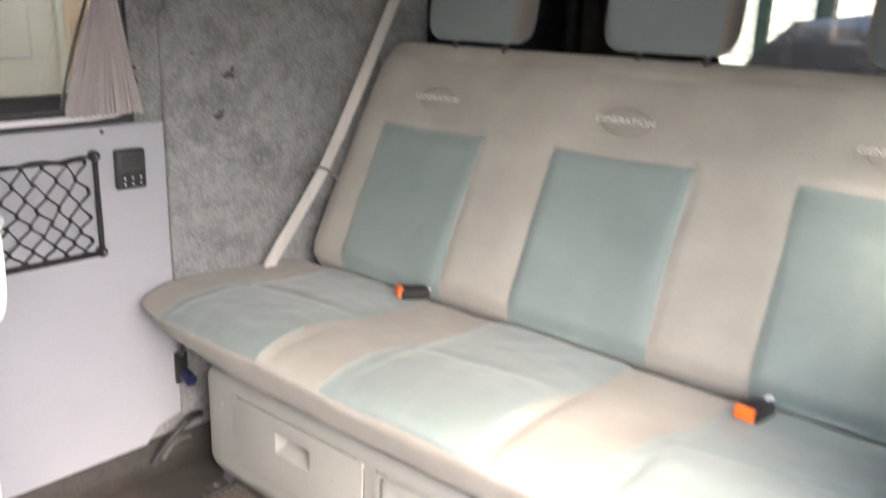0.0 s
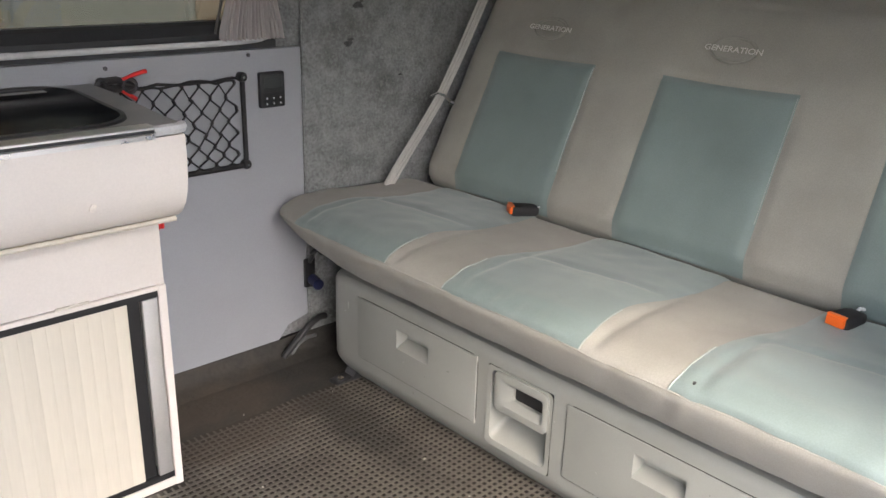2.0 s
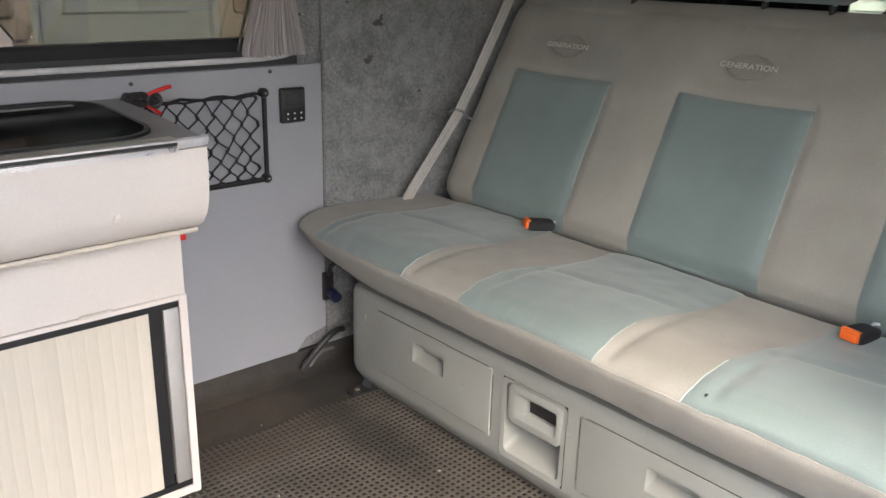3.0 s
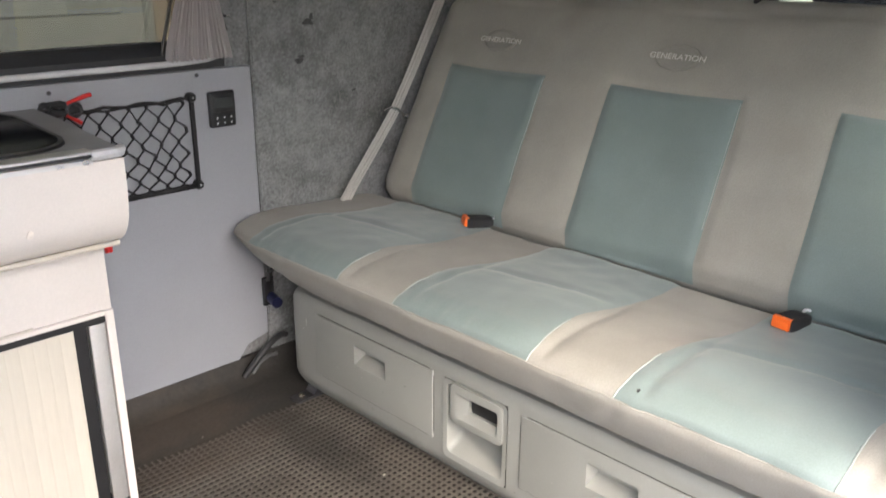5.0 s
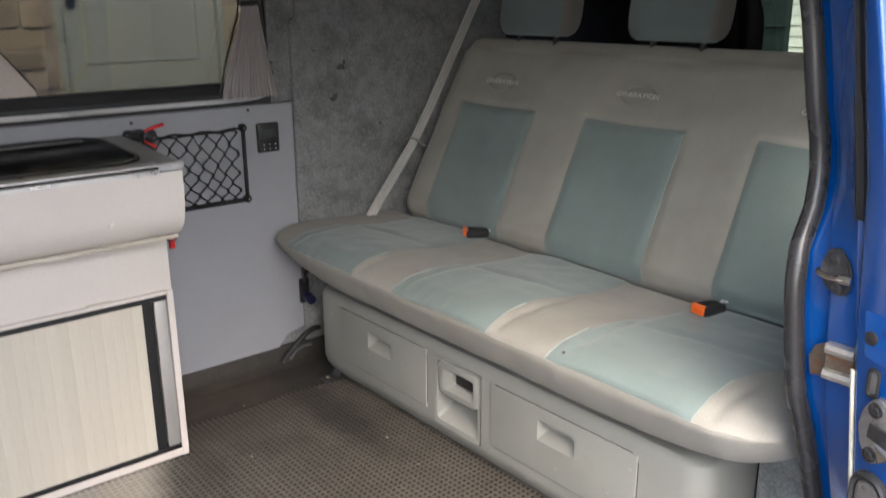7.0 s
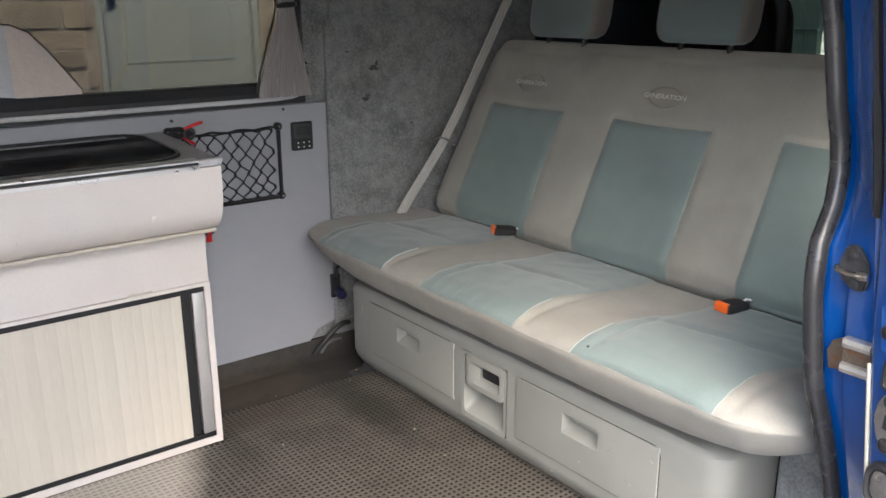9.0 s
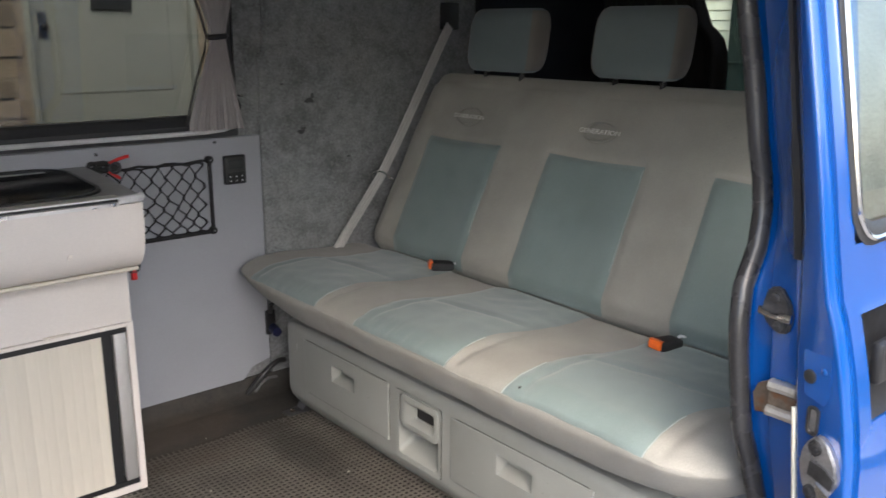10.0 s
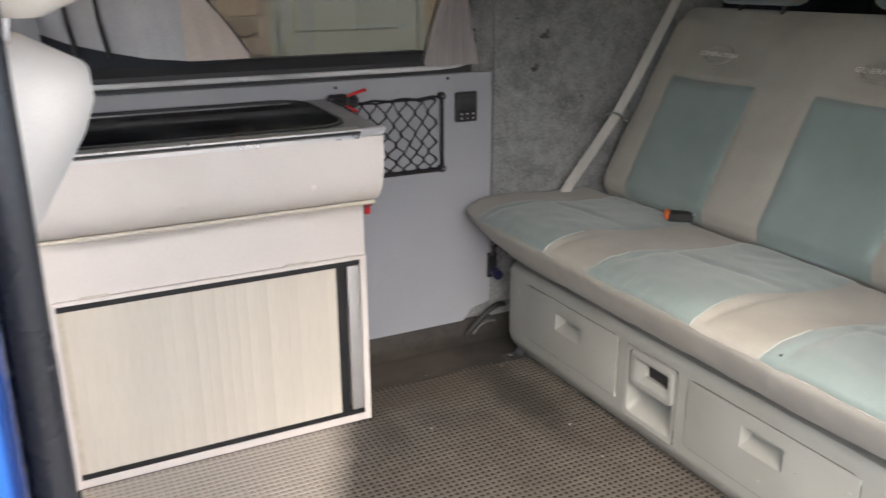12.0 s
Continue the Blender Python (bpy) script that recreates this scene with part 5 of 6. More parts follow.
def spring_clamp(name_at, flip, label, squeeze=1.0):
    x, y, z = name_at
    c = thing("spring_clamp", label, "clamp", "spring clamps", at=(x, y, z))
    M = pose(x, y, z, 0, flip, 0)
    put = lambda bm: bmesh.ops.transform(bm, matrix=M, verts=bm.verts)
    for s in (squeeze, -squeeze):
        bm = bmesh.new()
        tube(bm, [(-0.046, 0, 0.004 * s), (-0.02, 0, 0.009 * s), (0.004, 0, 0.004 * s), (0.022, 0, -0.003 * s)], 0.0078, 8)
        put(bm)
        arm = part("jaw", bm, BLACK, c, "black plastic jaw")
        bm = bmesh.new()
        reach = [(0.034, -0.004, 0.030 * s), (0.040, -0.004, 0.031 * s)] if s > 0 or squeeze < 1 else [(0.022, -0.004, 0.026 * s)]
        tube(bm, [(-0.008, -0.004, 0.010 * s), (0.012, -0.004, 0.021 * s)] + reach, 0.0056, 8, flat=0.8)
        put(bm)
        part("grip", bm, RED, c, "red grip")
    bm = bmesh.new()
    tube(bm, [(-0.050 + 0.008 * math.cos(a), -0.004, 0.008 * math.sin(a)) for a in [k * math.pi / 6 for k in range(12)]], 0.006, 6, loop=True)
    put(bm)
    part("pad", bm, BLACK, c)
    if squeeze < 1:
        part("holder", block(x - 0.0675, x - 0.004, y - 0.008, y + 0.008, z + 0.028, z + 0.046, 0.002), BLACK, c, "black holder")
    bm = bmesh.new()
    tube(bm, [(0.006 + 0.014 * math.cos(a), -0.006, 0.014 * math.sin(a)) for a in [k * math.pi / 8 for k in range(16)]], 0.0042, 6, loop=True)
    put(bm)
    part("spring", bm, DARKSTEEL, c)


def storage_net():
    n = thing("storage_net", "black elastic storage net with knotted mesh fixed to the wall board", "storage net", at=(0.22, 1.69, 0.53))
    X0, X1, Z0, Z1, Y = 0.055, 0.357, 0.535, 0.728, 1.689
    bm = bmesh.new()
    tube(bm, [(X0 + (X1 - X0) * k / 12, Y, Z1 + 0.002 + 0.003 * math.sin(k * 1.9)) for k in range(13)], 0.0034, 6)
    tube(bm, [(X0 + (X1 - X0) * k / 8, Y, Z0 - 0.006) for k in range(9)], 0.0065, 8)
    tube(bm, [(X1, Y, Z0 - 0.006 + (Z1 - Z0 + 0.008) * k / 8) for k in range(9)], 0.0058, 8)
    tube(bm, [(X0, Y, Z0 - 0.006 + (Z1 - Z0) * k / 4) for k in range(5)], 0.005, 8)
    part("border", bm, NETCORD, n, "thick black border")
    half, rows_ = 0.0216, 8

    def knot(k, r, up):
        g = min(1.0, max(0.0, (r + (0.76 if up else 0.0)) / rows_ + 0.03 * noise.noise(Vector((k * 0.9, r * 1.7, 0)))))
        x = X0 + half * k + 0.009 * noise.noise(Vector((k * 1.3, r * 2.1, 5))) + 0.012 * (1 - g) * math.sin(math.pi * half * k / (X1 - X0))
        return (min(X1, max(X0, x)), Y - 0.006 * math.sin(math.pi * half * k / (X1 - X0)), Z0 - 0.006 + (Z1 - Z0 + 0.006) * g ** 1.25)
    cols = int((X1 - X0) / half)
    for r in range(rows_ + 1):
        bm = bmesh.new()
        tube(bm, [knot(k, r, (k + r) % 2 == 0) for k in range(cols + 1)], 0.0026, 5)
        for k in range(cols + 1):
            if (k + r) % 2 == 0 and r < rows_:
                a, b_ = knot(k, r, True), knot(k, r + 1, False)
                if b_[2] - a[2] > 0.003:
                    tube(bm, [a, b_], 0.0038, 5)
        part("mesh_strand", bm, NETCORD, n)
    for x, z in ((X1, Z1 + 0.004), (X1, Z0 - 0.004), (X0, Z1 + 0.004)):
        bm = bmesh.new()
        loft(bm, [[(x + r * math.cos(a), y, z + r * math.sin(a)) for a in [k * math.pi / 6 for k in range(12)]] for r, y in ((0.011, 1.699), (0.0115, 1.685), (0.008, 1.680), (0.003, 1.6795))])
        part("mount", bm, BLACK, n, "round black mount")
        bm = bmesh.new()
        loft(bm, [[(x + r * math.cos(a), y, z + r * math.sin(a)) for a in [k * math.pi / 4 for k in range(8)]] for r, y in ((0.0035, 1.6797), (0.003, 1.6785))])
        part("screw", bm, CHROME, n)


def controller():
    c = thing("heater_controller", "black wall-mounted control panel with small display and buttons", "control panel", at=(0.446, 1.69, 0.69))
    part("case", block(0.400, 0.4665, 1.684, 1.699, 0.656, 0.7385, 0.005, 3), BLACK, c)
    part("bezel", block(0.4055, 0.461, 1.6828, 1.6845, 0.6915, 0.7315, 0.001), mat("dark_bezel", (0.026, 0.027, 0.028), 0.3), c, "glossy dark bezel")
    part("screen", block(0.4115, 0.455, 1.6820, 1.6835, 0.701, 0.7255, 0.001), SCREEN, c, "grey unlit display")
    for i in range(6):
        x, z = 0.4150 + 0.0180 * (i % 3), 0.6665 + 0.0125 * (i // 3)
        bm = bmesh.new()
        loft(bm, [[(x + r * math.cos(a), y, z + r * math.sin(a)) for a in [k * math.pi / 6 for k in range(12)]] for r, y in ((0.0052, 1.6845), (0.0050, 1.6822), (0.0040, 1.6814))])
        b_ = part("button", bm, RUBBER, c)
        bm = bmesh.new()
        loft(bm, [[(x + r * math.cos(a), y, z + r * math.sin(a)) for a in [k * math.pi / 4 for k in range(8)]] for r, y in ((0.0023, 1.6815), (0.0021, 1.6808))])
        part("symbol", bm, WHITEPL, b_, "white symbol")


def curtains():
    c = thing("curtain", "grey pleated curtain gathered by a black tie-back at the window", "curtain", "window curtains", at=(0.38, 1.68, 0.82))
    CXL = [(0.818, 0.300), (0.84, 0.303), (0.95, 0.338), (1.03, 0.368), (1.065, 0.375), (1.10, 0.368), (1.20, 0.335), (1.34, 0.30)]
    CXR = [(0.818, 0.456), (0.84, 0.452), (0.95, 0.430), (1.03, 0.418), (1.065, 0.414), (1.10, 0.420), (1.20, 0.447), (1.34, 0.47)]
    bm = bmesh.new()

    def fold(u, v):
        z = 0.818 + 0.522 * u
        a, b_ = lerp(CXL, z), lerp(CXR, z)
        w = (b_ - a)
        ph = v * 2 * math.pi * 13 + 0.8 * math.sin(z * 9)
        amp = 0.0075 + 0.075 * w
        hem = 0.003 * math.sin(ph) if u < 0.02 else 0
        return (a + w * v + 0.0022 * math.cos(ph), 1.682 - 0.010 + amp * (0.62 * math.sin(ph) + 0.2 * math.sin(2.3 * ph + 1)), z + hem)
    sheet(bm, fold, 60, 176)
    part("cloth", bm, CURT, c, angle=120)
    bm = bmesh.new()
    tube(bm, [(0.395 + 0.026 * math.cos(a), 1.672 + 0.017 * math.sin(a), 1.065 + 0.002 * math.cos(a)) for a in [k * math.pi / 10 for k in range(20)]], 0.0045, 8, loop=True, flat=1.6)
    part("tie_back", bm, BLACK, c, "black elastic tie-back")
    bm = bmesh.new()
    tube(bm, [(lerp(CXR, z) + 0.005, 1.688, z) for z in (1.33, 1.25, 1.18, 1.12, 1.07, 1.03, 0.98, 0.94, 0.905)] + [(0.459, 1.69, 0.875), (0.455, 1.69, 0.84)], 0.0048, 6)
    tube(bm, [(lerp(CXL, z) - 0.003, 1.690, z) for z in (1.33, 1.25, 1.18, 1.12, 1.07, 1.03, 0.98, 0.92, 0.87, 0.83)], 0.0035, 6)
    part("cord", bm, BLACK, c, "black edge cord")
    bm = bmesh.new()
    tube(bm, [(0.459, 1.698, 0.905), (0.459, 1.682, 0.904), (0.466, 1.680, 0.904)], 0.003, 6)
    part("hook", bm, CHROME, c, "small bright hook")
    # front curtain, drawn low across the forward end of the glass
    f = thing("curtain", "pale unlined curtain hanging across the front end of the window", "curtain", "window curtains", at=(-0.4, 1.70, 0.85))
    TOP = [(-0.62, 1.030), (-0.36, 1.028), (-0.30, 1.022), (-0.262, 1.004), (-0.225, 0.960), (-0.19, 0.912), (-0.158, 0.866)]
    bm = bmesh.new()

    HEM = [(-0.62, 0.93), (-0.56, 0.905), (-0.48, 0.884), (-0.40, 0.866), (-0.30, 0.856), (-0.158, 0.856)]

    def drape(x0, x1, off):
        def at(u, v):
            x = x0 + (x1 - x0) * v
            top, low = max(lerp(TOP, x), lerp(HEM, x) + 0.004), lerp(HEM, x)
            z = low + (top - low) * u
            slant = x + 0.22 * (z - 0.9)
            return (x, 1.708 - off + 0.006 * noise.noise(Vector((slant * 16, 0.3, 1.0))) + 0.003 * noise.noise(Vector((slant * 42, 2.0 + z, 4.0))), z)
        return at
    sheet(bm, drape(-0.62, -0.296, 0.0), 12, 80)
    part("cloth", bm, mat("pale_curtain", (0.56, 0.57, 0.60), 0.9, spread=0.12, scale=7, fine=200, bump=0.2, sheen=0.2, stain=(0.42, 0.44, 0.48), stain_amount=0.6, stain_scale=6), f, "blue-grey cloth", angle=120)
    bm = bmesh.new()
    sheet(bm, drape(-0.312, -0.158, 0.004), 12, 40)
    part("lining", bm, mat("curtain_lining", (0.66, 0.585, 0.54), 0.9, spread=0.12, scale=7, fine=200, bump=0.2, sheen=0.2), f, "pinkish cream lining folded over", angle=120)
    bm = bmesh.new()
    sheet(bm, lambda u, v: (-0.62 + 0.40 * v, 1.7145, 0.846 + (lerp(HEM, -0.62 + 0.40 * v) + 0.006 - 0.846) * u), 4, 30)
    part("hem_band", bm, NAVY, f, "dark band below the hem", angle=120)
    bm = bmesh.new()
    tube(bm, [(x, 1.702, z + 0.002) for x, z in TOP], 0.0022, 6)
    for xa, xb, r in ((-0.500, -0.478, 0.005), (-0.565, -0.545, 0.006)):
        tube(bm, [(xa, 1.698, 1.030), (0.5 * (xa + xb) - 0.004, 1.696, 0.95), (xb, 1.699, 0.872)], r, 6)
    part("cord", bm, BLACK, f, "black edge cord")


def cables():
    c = thing("plug_cable", "navy plug and black cable hanging by the seat base", "cable", at=(0.50, 1.66, 0.0))
    bm = bmesh.new()
    tube(bm, [(0.530, 1.696, 0.200), (0.527, 1.672, 0.198), (0.524, 1.655, 0.196), (0.523, 1.650, 0.196)], 0.0145, 14)
    part("plug", bm, BLUEPL, c, "navy blue round plug")
    part("socket", block(0.508, 0.540, 1.686, 1.697, 0.178, 0.256, 0.004), BLACK, c, "black socket plate")
    bm = bmesh.new()
    tube(bm, [(0.522, 1.686, 0.250), (0.512, 1.66, 0.272), (0.502, 1.645, 0.288), (0.515, 1.64, 0.298), (0.535, 1.65, 0.280)], 0.006, 8)
    part("cable", bm, RUBBER, c)
    h = thing("hose", "black ribbed hose curving along the floor beside the board", "hose", at=(0.47, 1.66, 0.0))
    bm = bmesh.new()
    pts = []
    for k in range(25):
        a = k / 24
        pts.append((0.425 + 0.13 * a, 1.672 - 0.015 * math.sin(a * 3.1), 0.012 + 0.085 * math.sin(a * math.pi * 0.62)))
    tube(bm, pts, 0.0085, 10)
    part("tube", bm, RUBBER, h)
    bm = bmesh.new()
    tube(bm, [(0.455, 1.68, 0.008), (0.475, 1.676, 0.035), (0.50, 1.675, 0.045), (0.53, 1.68, 0.040)], 0.005, 8)
    part("wire", bm, mat("grey_wire", (0.09, 0.09, 0.09), 0.5), h, "grey wire")
    f = thing("floor_bracket", "rusty steel seat bracket bolted to the floor", "bracket", at=(0.48, 1.50, 0.0))
    bm = bmesh.new()
    prism(bm, [(0.452, 0.0), (0.53, 0.0), (0.53, 0.03), (0.515, 0.03), (0.500, 0.010), (0.452, 0.007)], "y", 1.475, 1.512)
    part("foot", bm, DARKSTEEL, f)
    bm = bmesh.new()
    loft(bm, [[(0.474 + r * math.cos(a), 1.493 + r * math.sin(a), z) for a in [k * math.pi / 3 for k in range(6)]] for r, z in ((0.008, 0.007), (0.008, 0.0125), (0.006, 0.0135))])
    part("bolt", bm, ZINC, f)


# ---------------------------------------------------------------- cab
def front_seat():
    s = thing("front_seat", "cream cloth front passenger seat with a separate headrest", "seat", at=(-0.72, 0.48, 0.0))
    def pad(cx, cy, z0, z1, hd, hw, leanx, e1=0.5, power=4.0, fmin=0.25):
        rows = []
        for i in range(17):
            k = i / 16
            f = max(fmin, (1 - abs(2 * k - 1) ** power) ** 0.45 if 0 < k < 1 else fmin)
            ring = []
            for j in range(32):
                a = 2 * math.pi * j / 32
                ca, sa = math.cos(a), math.sin(a)
                ring.append((cx + leanx * k + hd * f * math.copysign(abs(ca) ** e1, ca), cy + hw * (0.8 + 0.2 * f) * math.copysign(abs(sa) ** e1, sa), z0 + (z1 - z0) * k))
            rows.append(ring)
        bm = bmesh.new()
        loft(bm, rows)
        return bm
    rear = [(0.0, -0.90), (0.25, -0.83), (0.49, -0.755), (0.66, -0.705), (0.76, -0.672), (0.81, -0.652), (0.89, -0.620), (0.95, -0.602), (0.98, -0.606), (1.0, -0.618)]
    rows = []
    for i in range(25):
        k = i / 24
        f = max(0.2, (1 - abs(2 * k - 1) ** 7) ** 0.45 if 0 < k < 1 else 0.2)
        hd, xr = 0.10 * (0.35 + 0.65 * f), lerp(rear, k)
        ring = []
        for j in range(36):
            a = 2 * math.pi * j / 36
            ca, sa = math.cos(a), math.sin(a)
            ring.append((xr - 0.10 + hd * math.copysign(abs(ca) ** 0.95, ca), 0.50 + 0.205 * (0.82 + 0.18 * f) * math.copysign(abs(sa) ** 0.8, sa), 0.40 + 0.596 * k))
        rows.append(ring)
    bm = bmesh.new()
    loft(bm, rows)
    part("backrest", bm, BEIGE, s, "cream cloth seat back", angle=60)
    hr = part("headrest", pad(-0.672, 0.50, 1.018, 1.25, 0.082, 0.13, 0.010, 0.85), BEIGE, s, "cream cloth headrest", angle=60)
    for dy in (-0.06, 0.06):
        bm = bmesh.new()
        tube(bm, [(-0.69, 0.49 + dy, 0.99), (-0.675, 0.49 + dy, 1.08)], 0.006, 8)
        part("headrest_post", bm, CHROME, s, "chrome post")
    part("seat_cushion", pad(-1.02, 0.49, 0.28, 0.44, 0.26, 0.24, 0.0), BEIGE, s, "cream cloth seat cushion", angle=60)
    part("plinth", block(-1.2, -0.86, 0.30, 0.68, 0.0, 0.30, 0.01), BLACK, s, "black seat plinth")
    bm = bmesh.new()
    loft(bm, [[(-0.605 - 0.02 * k, 1.706, z), (-0.60 - 0.02 * k, 1.680, z), (-0.64 - 0.02 * k, 1.672, z), (-0.70 - 0.02 * k, 1.69, z), (-0.71, 1.706, z)] for k, z in enumerate((0.79, 0.95, 1.1, 1.25, 1.40))])
    setting("trim_pillar", bm, PANEL, "pale grey pillar trim", smooth=True)


def rear_curtain():
    c = thing("rear_curtain", "black curtain tied back beside the tailgate window", "curtain", at=(2.02, 1.4, 0.86))
    EDGE = [(0.84, 1.120), (0.95, 1.122), (1.02, 1.130), (1.07, 1.150), (1.11, 1.20), (1.2, 1.24), (1.38, 1.25)]
    bm = bmesh.new()
    sheet(bm, lambda u, v: (2.022 + 0.012 * math.sin(v * 40 + 3 * u), lerp(EDGE, 0.84 + 0.54 * u) + (1.66 - lerp(EDGE, 0.84 + 0.54 * u)) * v, 0.84 + 0.54 * u), 24, 70)
    part("cloth", bm, HAIRBAG, c, angle=100)


# ---------------------------------------------------------------- outside
def house():
    Y = 3.5
    setting("ground", block(-60, 60, -60, 60, -0.62, -0.50), PAVING, "pale concrete driveway")
    setting("boundary_wall", block(13.6, 14.0, -30, 2.0, -0.5, 0.72), MORTAR, "low stone boundary wall")
    h = thing("house", "sandstone house wall with a painted panelled door", "house", at=(0.5, Y, -0.5))
    bm = bmesh.new()
    for a in ((-7, 0.40, -0.5, 4.6), (1.19, 7, -0.5, 4.6), (0.40, 1.19, 2.2, 4.6), (0.40, 1.19, -0.5, 0.02)):
        box(bm, a[0], a[1], Y + 0.008, Y + 0.35, a[2], a[3])
    wall = part("wall", bm, MORTAR, h, "mortared wall", smooth=False)
    door = part("door", block(0.43, 1.16, Y + 0.05, Y + 0.09, 0.03, 2.18, 0.003), DOORP, h, "stone-white painted panel door", smooth=False)
    for a in ((0.40, 0.432, 0.0, 2.2), (1.158, 1.19, 0.0, 2.2)):
        part("door_jamb", block(a[0], a[1], Y + 0.01, Y + 0.10, a[2], a[3], 0.004), DOORP, door)
    for z0, z1 in ((0.79, 2.05), (0.16, 0.62)):
        o, i = rounded(0.525, 1.065, z0, z1, 0.004, 1), rounded(0.555, 1.035, z0 + 0.03, z1 - 0.03, 0.004, 1)
        bm = bmesh.new()
        loft(bm, [[(x, Y + 0.049, z) for x, z in o], [(x, Y + 0.0445, z) for x, z in rounded(0.535, 1.055, z0 + 0.01, z1 - 0.01, 0.004, 1)], [(x, Y + 0.046, z) for x, z in i]], caps=False)
        part("moulding", bm, DOORP, door, smooth=False)
    part("door_glass", block(0.70, 0.885, Y + 0.034, Y + 0.05, 1.165, 1.52, 0.003), BLACK, door, "small dark glazed opening", smooth=False)
    bm = bmesh.new()
    tube(bm, [(0.485, Y + 0.05, 1.09), (0.485, Y + 0.02, 1.09), (0.49, Y + 0.0, 1.085)], 0.012, 8)
    box(bm, 0.468, 0.502, Y + 0.040, Y + 0.051, 1.04, 1.15)
    part("door_knob", bm, DARKSTEEL, door, "dark metal latch")
    rng = random.Random(4)
    z = 0.44
    while z < 1.62:
        hh = rng.uniform(0.075, 0.125)
        x = -1.1 + rng.uniform(0, 0.15)
        while x < 2.3:
            w = rng.uniform(0.16, 0.38)
            x1 = x + w
            if not (x1 > 0.39 and x < 1.20) or x < 0.30 or x > 1.15:
                a, b_ = (x, min(x1, 0.392)) if x < 0.39 else (max(x, 1.198), x1)
                if b_ - a > 0.05:
                    bm = bmesh.new()
                    pts = rounded(a, b_ - 0.012, z, z + hh - 0.012, 0.016, 2)
                    j = rng.uniform(0.0, 0.014)
                    loft(bm, [[(px + rng.uniform(-0.003, 0.003), Y + 0.022, pz + rng.uniform(-0.003, 0.003)) for px, pz in pts],
                              [(a + (px - a) * 0.97 + 0.004, Y + 0.002 - j, z + (pz - z) * 0.95 + 0.003) for px, pz in pts]])
                    part("stone", bm, STONE, wall)
            x = x1
        z += hh
    # long stone cottage across the drive
    n_ = thing("cottage", "long grey stone cottage with a terracotta tiled roof", "house", at=(0, -19, -0.5))
    part("wall", block(-14, 16, -19.4, -19.0, -0.5, 2.9), mat("grey_rubble_stone", (0.26, 0.245, 0.225), 0.9, spread=0.35, scale=3, fine=30, bump=0.8, depth=0.02), n_, "grey rubble stone wall", smooth=False)
    bm = bmesh.new()
    prism(bm, [(-18.8, 2.8), (-21.6, 4.6), (-24.4, 2.8), (-24.4, 2.7), (-21.6, 4.48), (-18.8, 2.7)], "x", -14.3, 16.3)
    part("roof", bm, mat("terracotta_tiles", (0.30, 0.13, 0.075), 0.85, spread=0.3, scale=6, fine=40, bump=0.6, depth=0.02), n_, "terracotta tiled roof", smooth=False)
    # garage well behind the van
    GX = 5.2
    g = thing("garage", "garage with pale green horizontally boarded doors", "garage", at=(GX, 2.0, -0.5))
    bm = bmesh.new()
    box(bm, GX + 0.06, GX + 0.3, -0.9, 0.1, -0.5, 3.2)
    box(bm, GX + 0.06, GX + 0.3, 0.1, 1.63, -0.5, 2.1)
    box(bm, GX + 0.06, GX + 0.3, 3.45, 7, -0.5, 3.2)
    box(bm, GX + 0.06, GX + 0.3, 0.1, 3.45, 2.1, 3.2)
    part("wall", bm, RENDERW, g, "cream rendered wall", smooth=False)
    part("post", block(GX - 0.03, GX + 0.06, 2.175, 2.245, -0.5, 2.1, 0.004), DKGREEN, g, "dark green door post", smooth=False)
    part("post", block(GX - 0.03, GX + 0.06, 1.77, 1.88, -0.5, 2.1, 0.004), DKGREEN, g, "dark green door post", smooth=False)
    part("post", block(GX - 0.04, GX + 0.06, 2.775, 3.02, -0.5, 2.1, 0.004), DKGREEN, g, "broad dark green door post", smooth=False)
    part("ledge", block(GX - 0.06, GX - 0.04, 2.775, 3.02, 0.86, 0.872, 0.003), DKGREEN, g, smooth=False)
    for y0, y1 in ((1.63, 1.766), (1.884, 2.171), (2.249, 2.771), (3.024, 3.45)):
        leaf = part("door_leaf", block(GX + 0.045, GX + 0.06, y0, y1, -0.48, 2.1), GREENP, g, "pale green boarded door leaf", smooth=False)
        bm = bmesh.new()
        prism(bm, [(GX + 0.045, 0.0), (GX + 0.012, 0.0), (GX + 0.008, 0.004), (GX + 0.018, 0.069), (GX + 0.026, 0.0725), (GX + 0.045, 0.0725)], "y", y0, y1)
        first = part("board", bm, GREENP, leaf, smooth=False)
        first.location.z = -0.47
        for k in range(1, 34):
            o = new("board", first.data)
            o.parent = leaf
            o.location.z = -0.47 + 0.0745 * k
    bm = bmesh.new()
    box(bm, GX - 0.002, GX + 0.008, 2.617, 2.657, 0.97, 1.14)
    tube(bm, [(GX, 2.637, 0.99), (GX - 0.05, 2.637, 1.0), (GX - 0.055, 2.637, 1.055), (GX - 0.05, 2.637, 1.11), (GX, 2.637, 1.12)], 0.010, 8)
    part("door_handle", bm, DARKSTEEL, g, "dark iron pull handle")


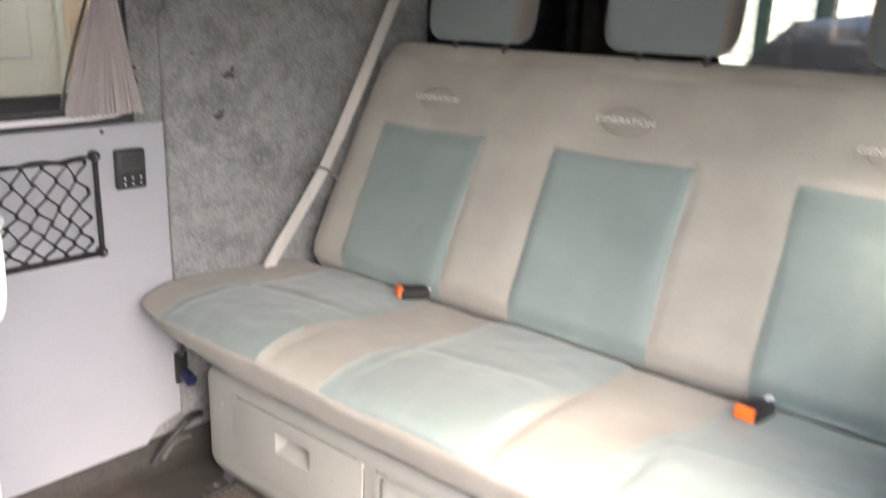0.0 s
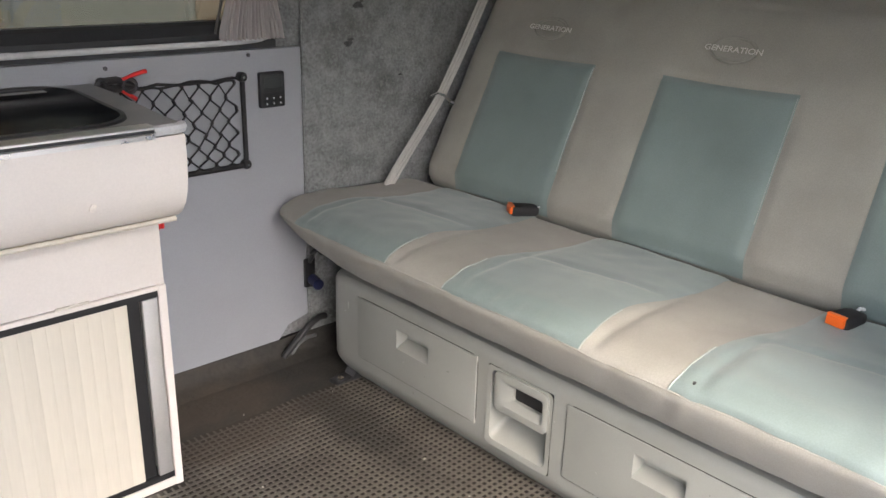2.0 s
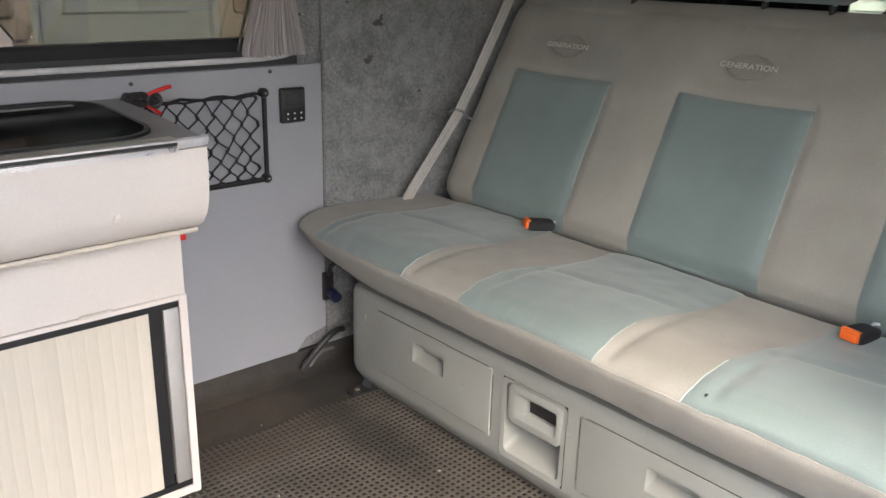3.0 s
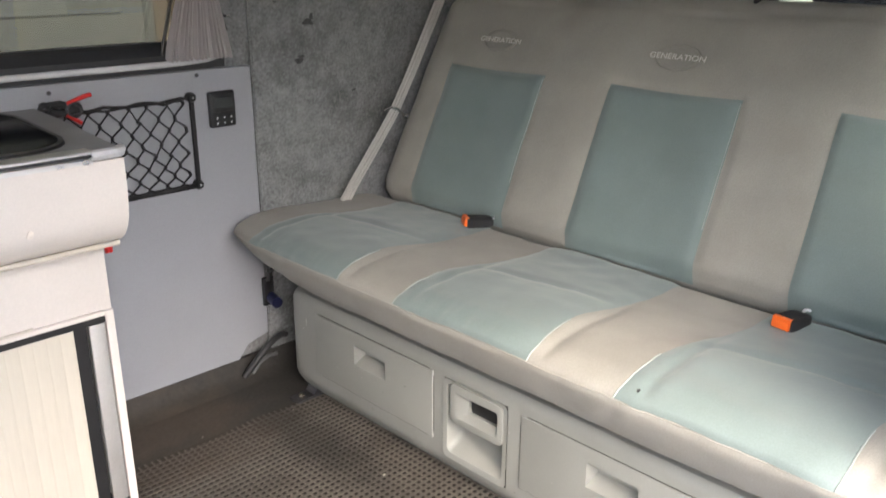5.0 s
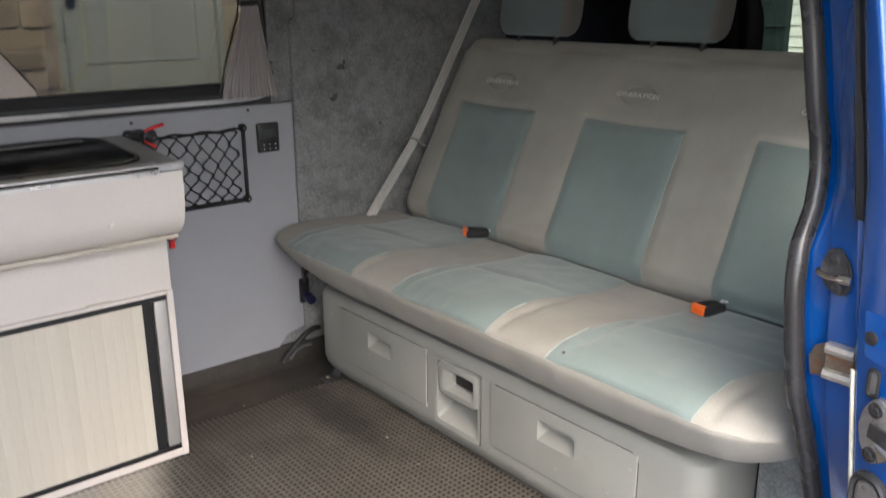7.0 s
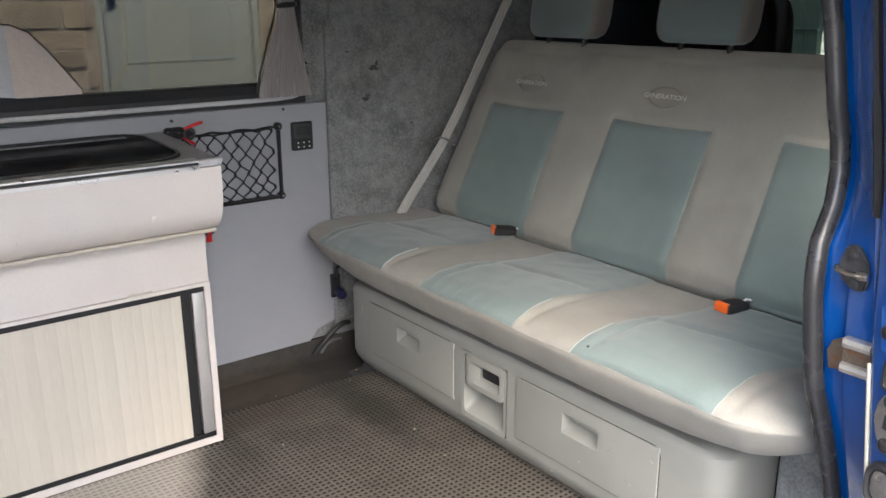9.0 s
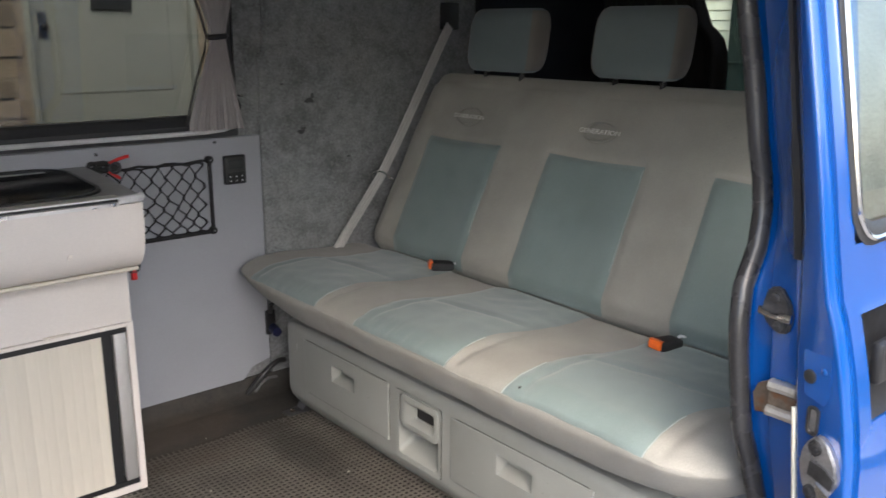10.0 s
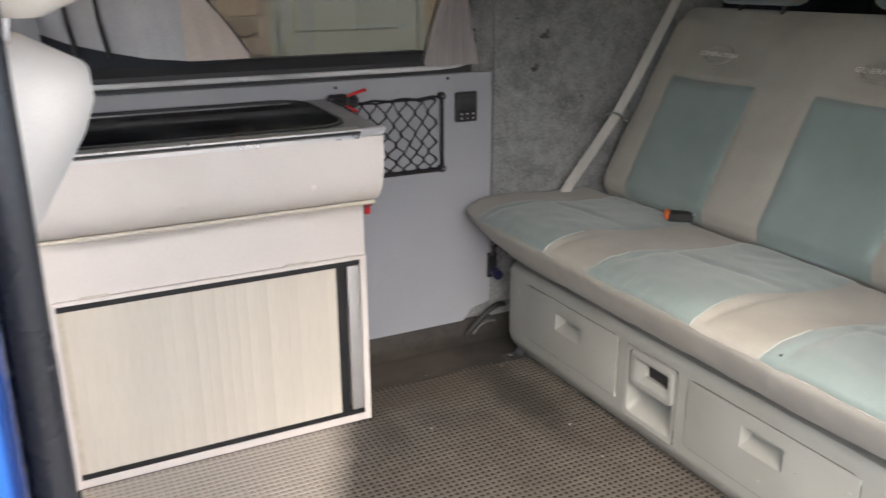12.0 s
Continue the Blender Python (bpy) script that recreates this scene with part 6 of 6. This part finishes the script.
def parked_car():
    c = thing("parked_car", "black car parked in front of the garage", "car", at=(3.5, -0.2, -0.5))
    ys = [(2.02, 0.20, 0.30), (1.98, 0.10, 0.42), (1.75, 0.0, 0.50), (0.9, -0.02, 0.55), (-0.6, -0.02, 0.56), (-1.6, 0.0, 0.48), (-1.98, 0.12, 0.30), (-2.02, 0.2, 0.2)]
    bm = bmesh.new()
    loft(bm, [[(3.5 + w, y, z) for w, z in ((-0.72, -0.28 + lo), (-0.80, -0.1 + lo), (-0.82, hi - 0.30), (-0.74, hi - 0.02), (0.74, hi - 0.02), (0.82, hi - 0.30), (0.80, -0.1 + lo), (0.72, -0.28 + lo))] for y, lo, hi in ys])
    part("body", bm, BLACKPAINT, c, "glossy black body", angle=50)
    bm = bmesh.new()
    loft(bm, [[(3.5 + w, y, z) for w, z in ((-0.74, 0.46), (-0.74 + 0.16 * k, top), (0.74 - 0.16 * k, top), (0.74, 0.46))] for y, top, k in ((1.62, 0.50, 0.1), (1.44, 0.76, 0.4), (1.34, 0.91, 0.7), (1.22, 1.03, 1.0), (0.8, 1.08, 1.0), (-0.2, 1.03, 1.0), (-0.7, 0.90, 0.8), (-1.25, 0.52, 0.1))])
    part("cabin", bm, BLACKPAINT, c, "dark glazed cabin", angle=40)
    for y in (1.25, -1.3):
        for sx in (-1, 1):
            bm = bmesh.new()
            ringw = lambda r, x: [(3.5 + sx * x, y + r * math.cos(a), -0.19 + r * math.sin(a)) for a in [k * math.pi / 14 for k in range(28)]]
            loft(bm, [ringw(0.27, 0.64), ringw(0.31, 0.66), ringw(0.31, 0.80), ringw(0.27, 0.83), ringw(0.20, 0.83), ringw(0.20, 0.64)], caps=False, loop=True)
            wheel = part("wheel", bm, RUBBER, c, "black tyre")
            bm = bmesh.new()
            loft(bm, [ringw(0.20, 0.70), ringw(0.20, 0.825), ringw(0.06, 0.80)])
            part("rim", bm, ALU, wheel)
    for sx in (-1, 1):
        part("tail_light", block(3.5 + sx * 0.66 - 0.1, 3.5 + sx * 0.66 + 0.1, 1.93, 2.0, 0.22, 0.36, 0.01), RED, c, "red tail light")


van_shell()
wheel_arch()
side_window()
rear_window()
door_opening()
sliding_door()
floor_mat()
floor_dirt()
bench()
buckle(0.826, 1.232, 0.443, -32, 3)
buckle(0.804, 0.468, 0.441, -10, 3)
seat_belt()
kitchen_unit()
spring_clamp((0.080, 1.668, 0.741), 8, "black spring clamp with red grips holding the net")
spring_clamp((0.061, 1.525, 0.520), 90, "red-tipped spring clamp gripping the unit's side", 0.12)
storage_net()
controller()
curtains()
cables()
front_seat()
rear_curtain()
house()
parked_car()
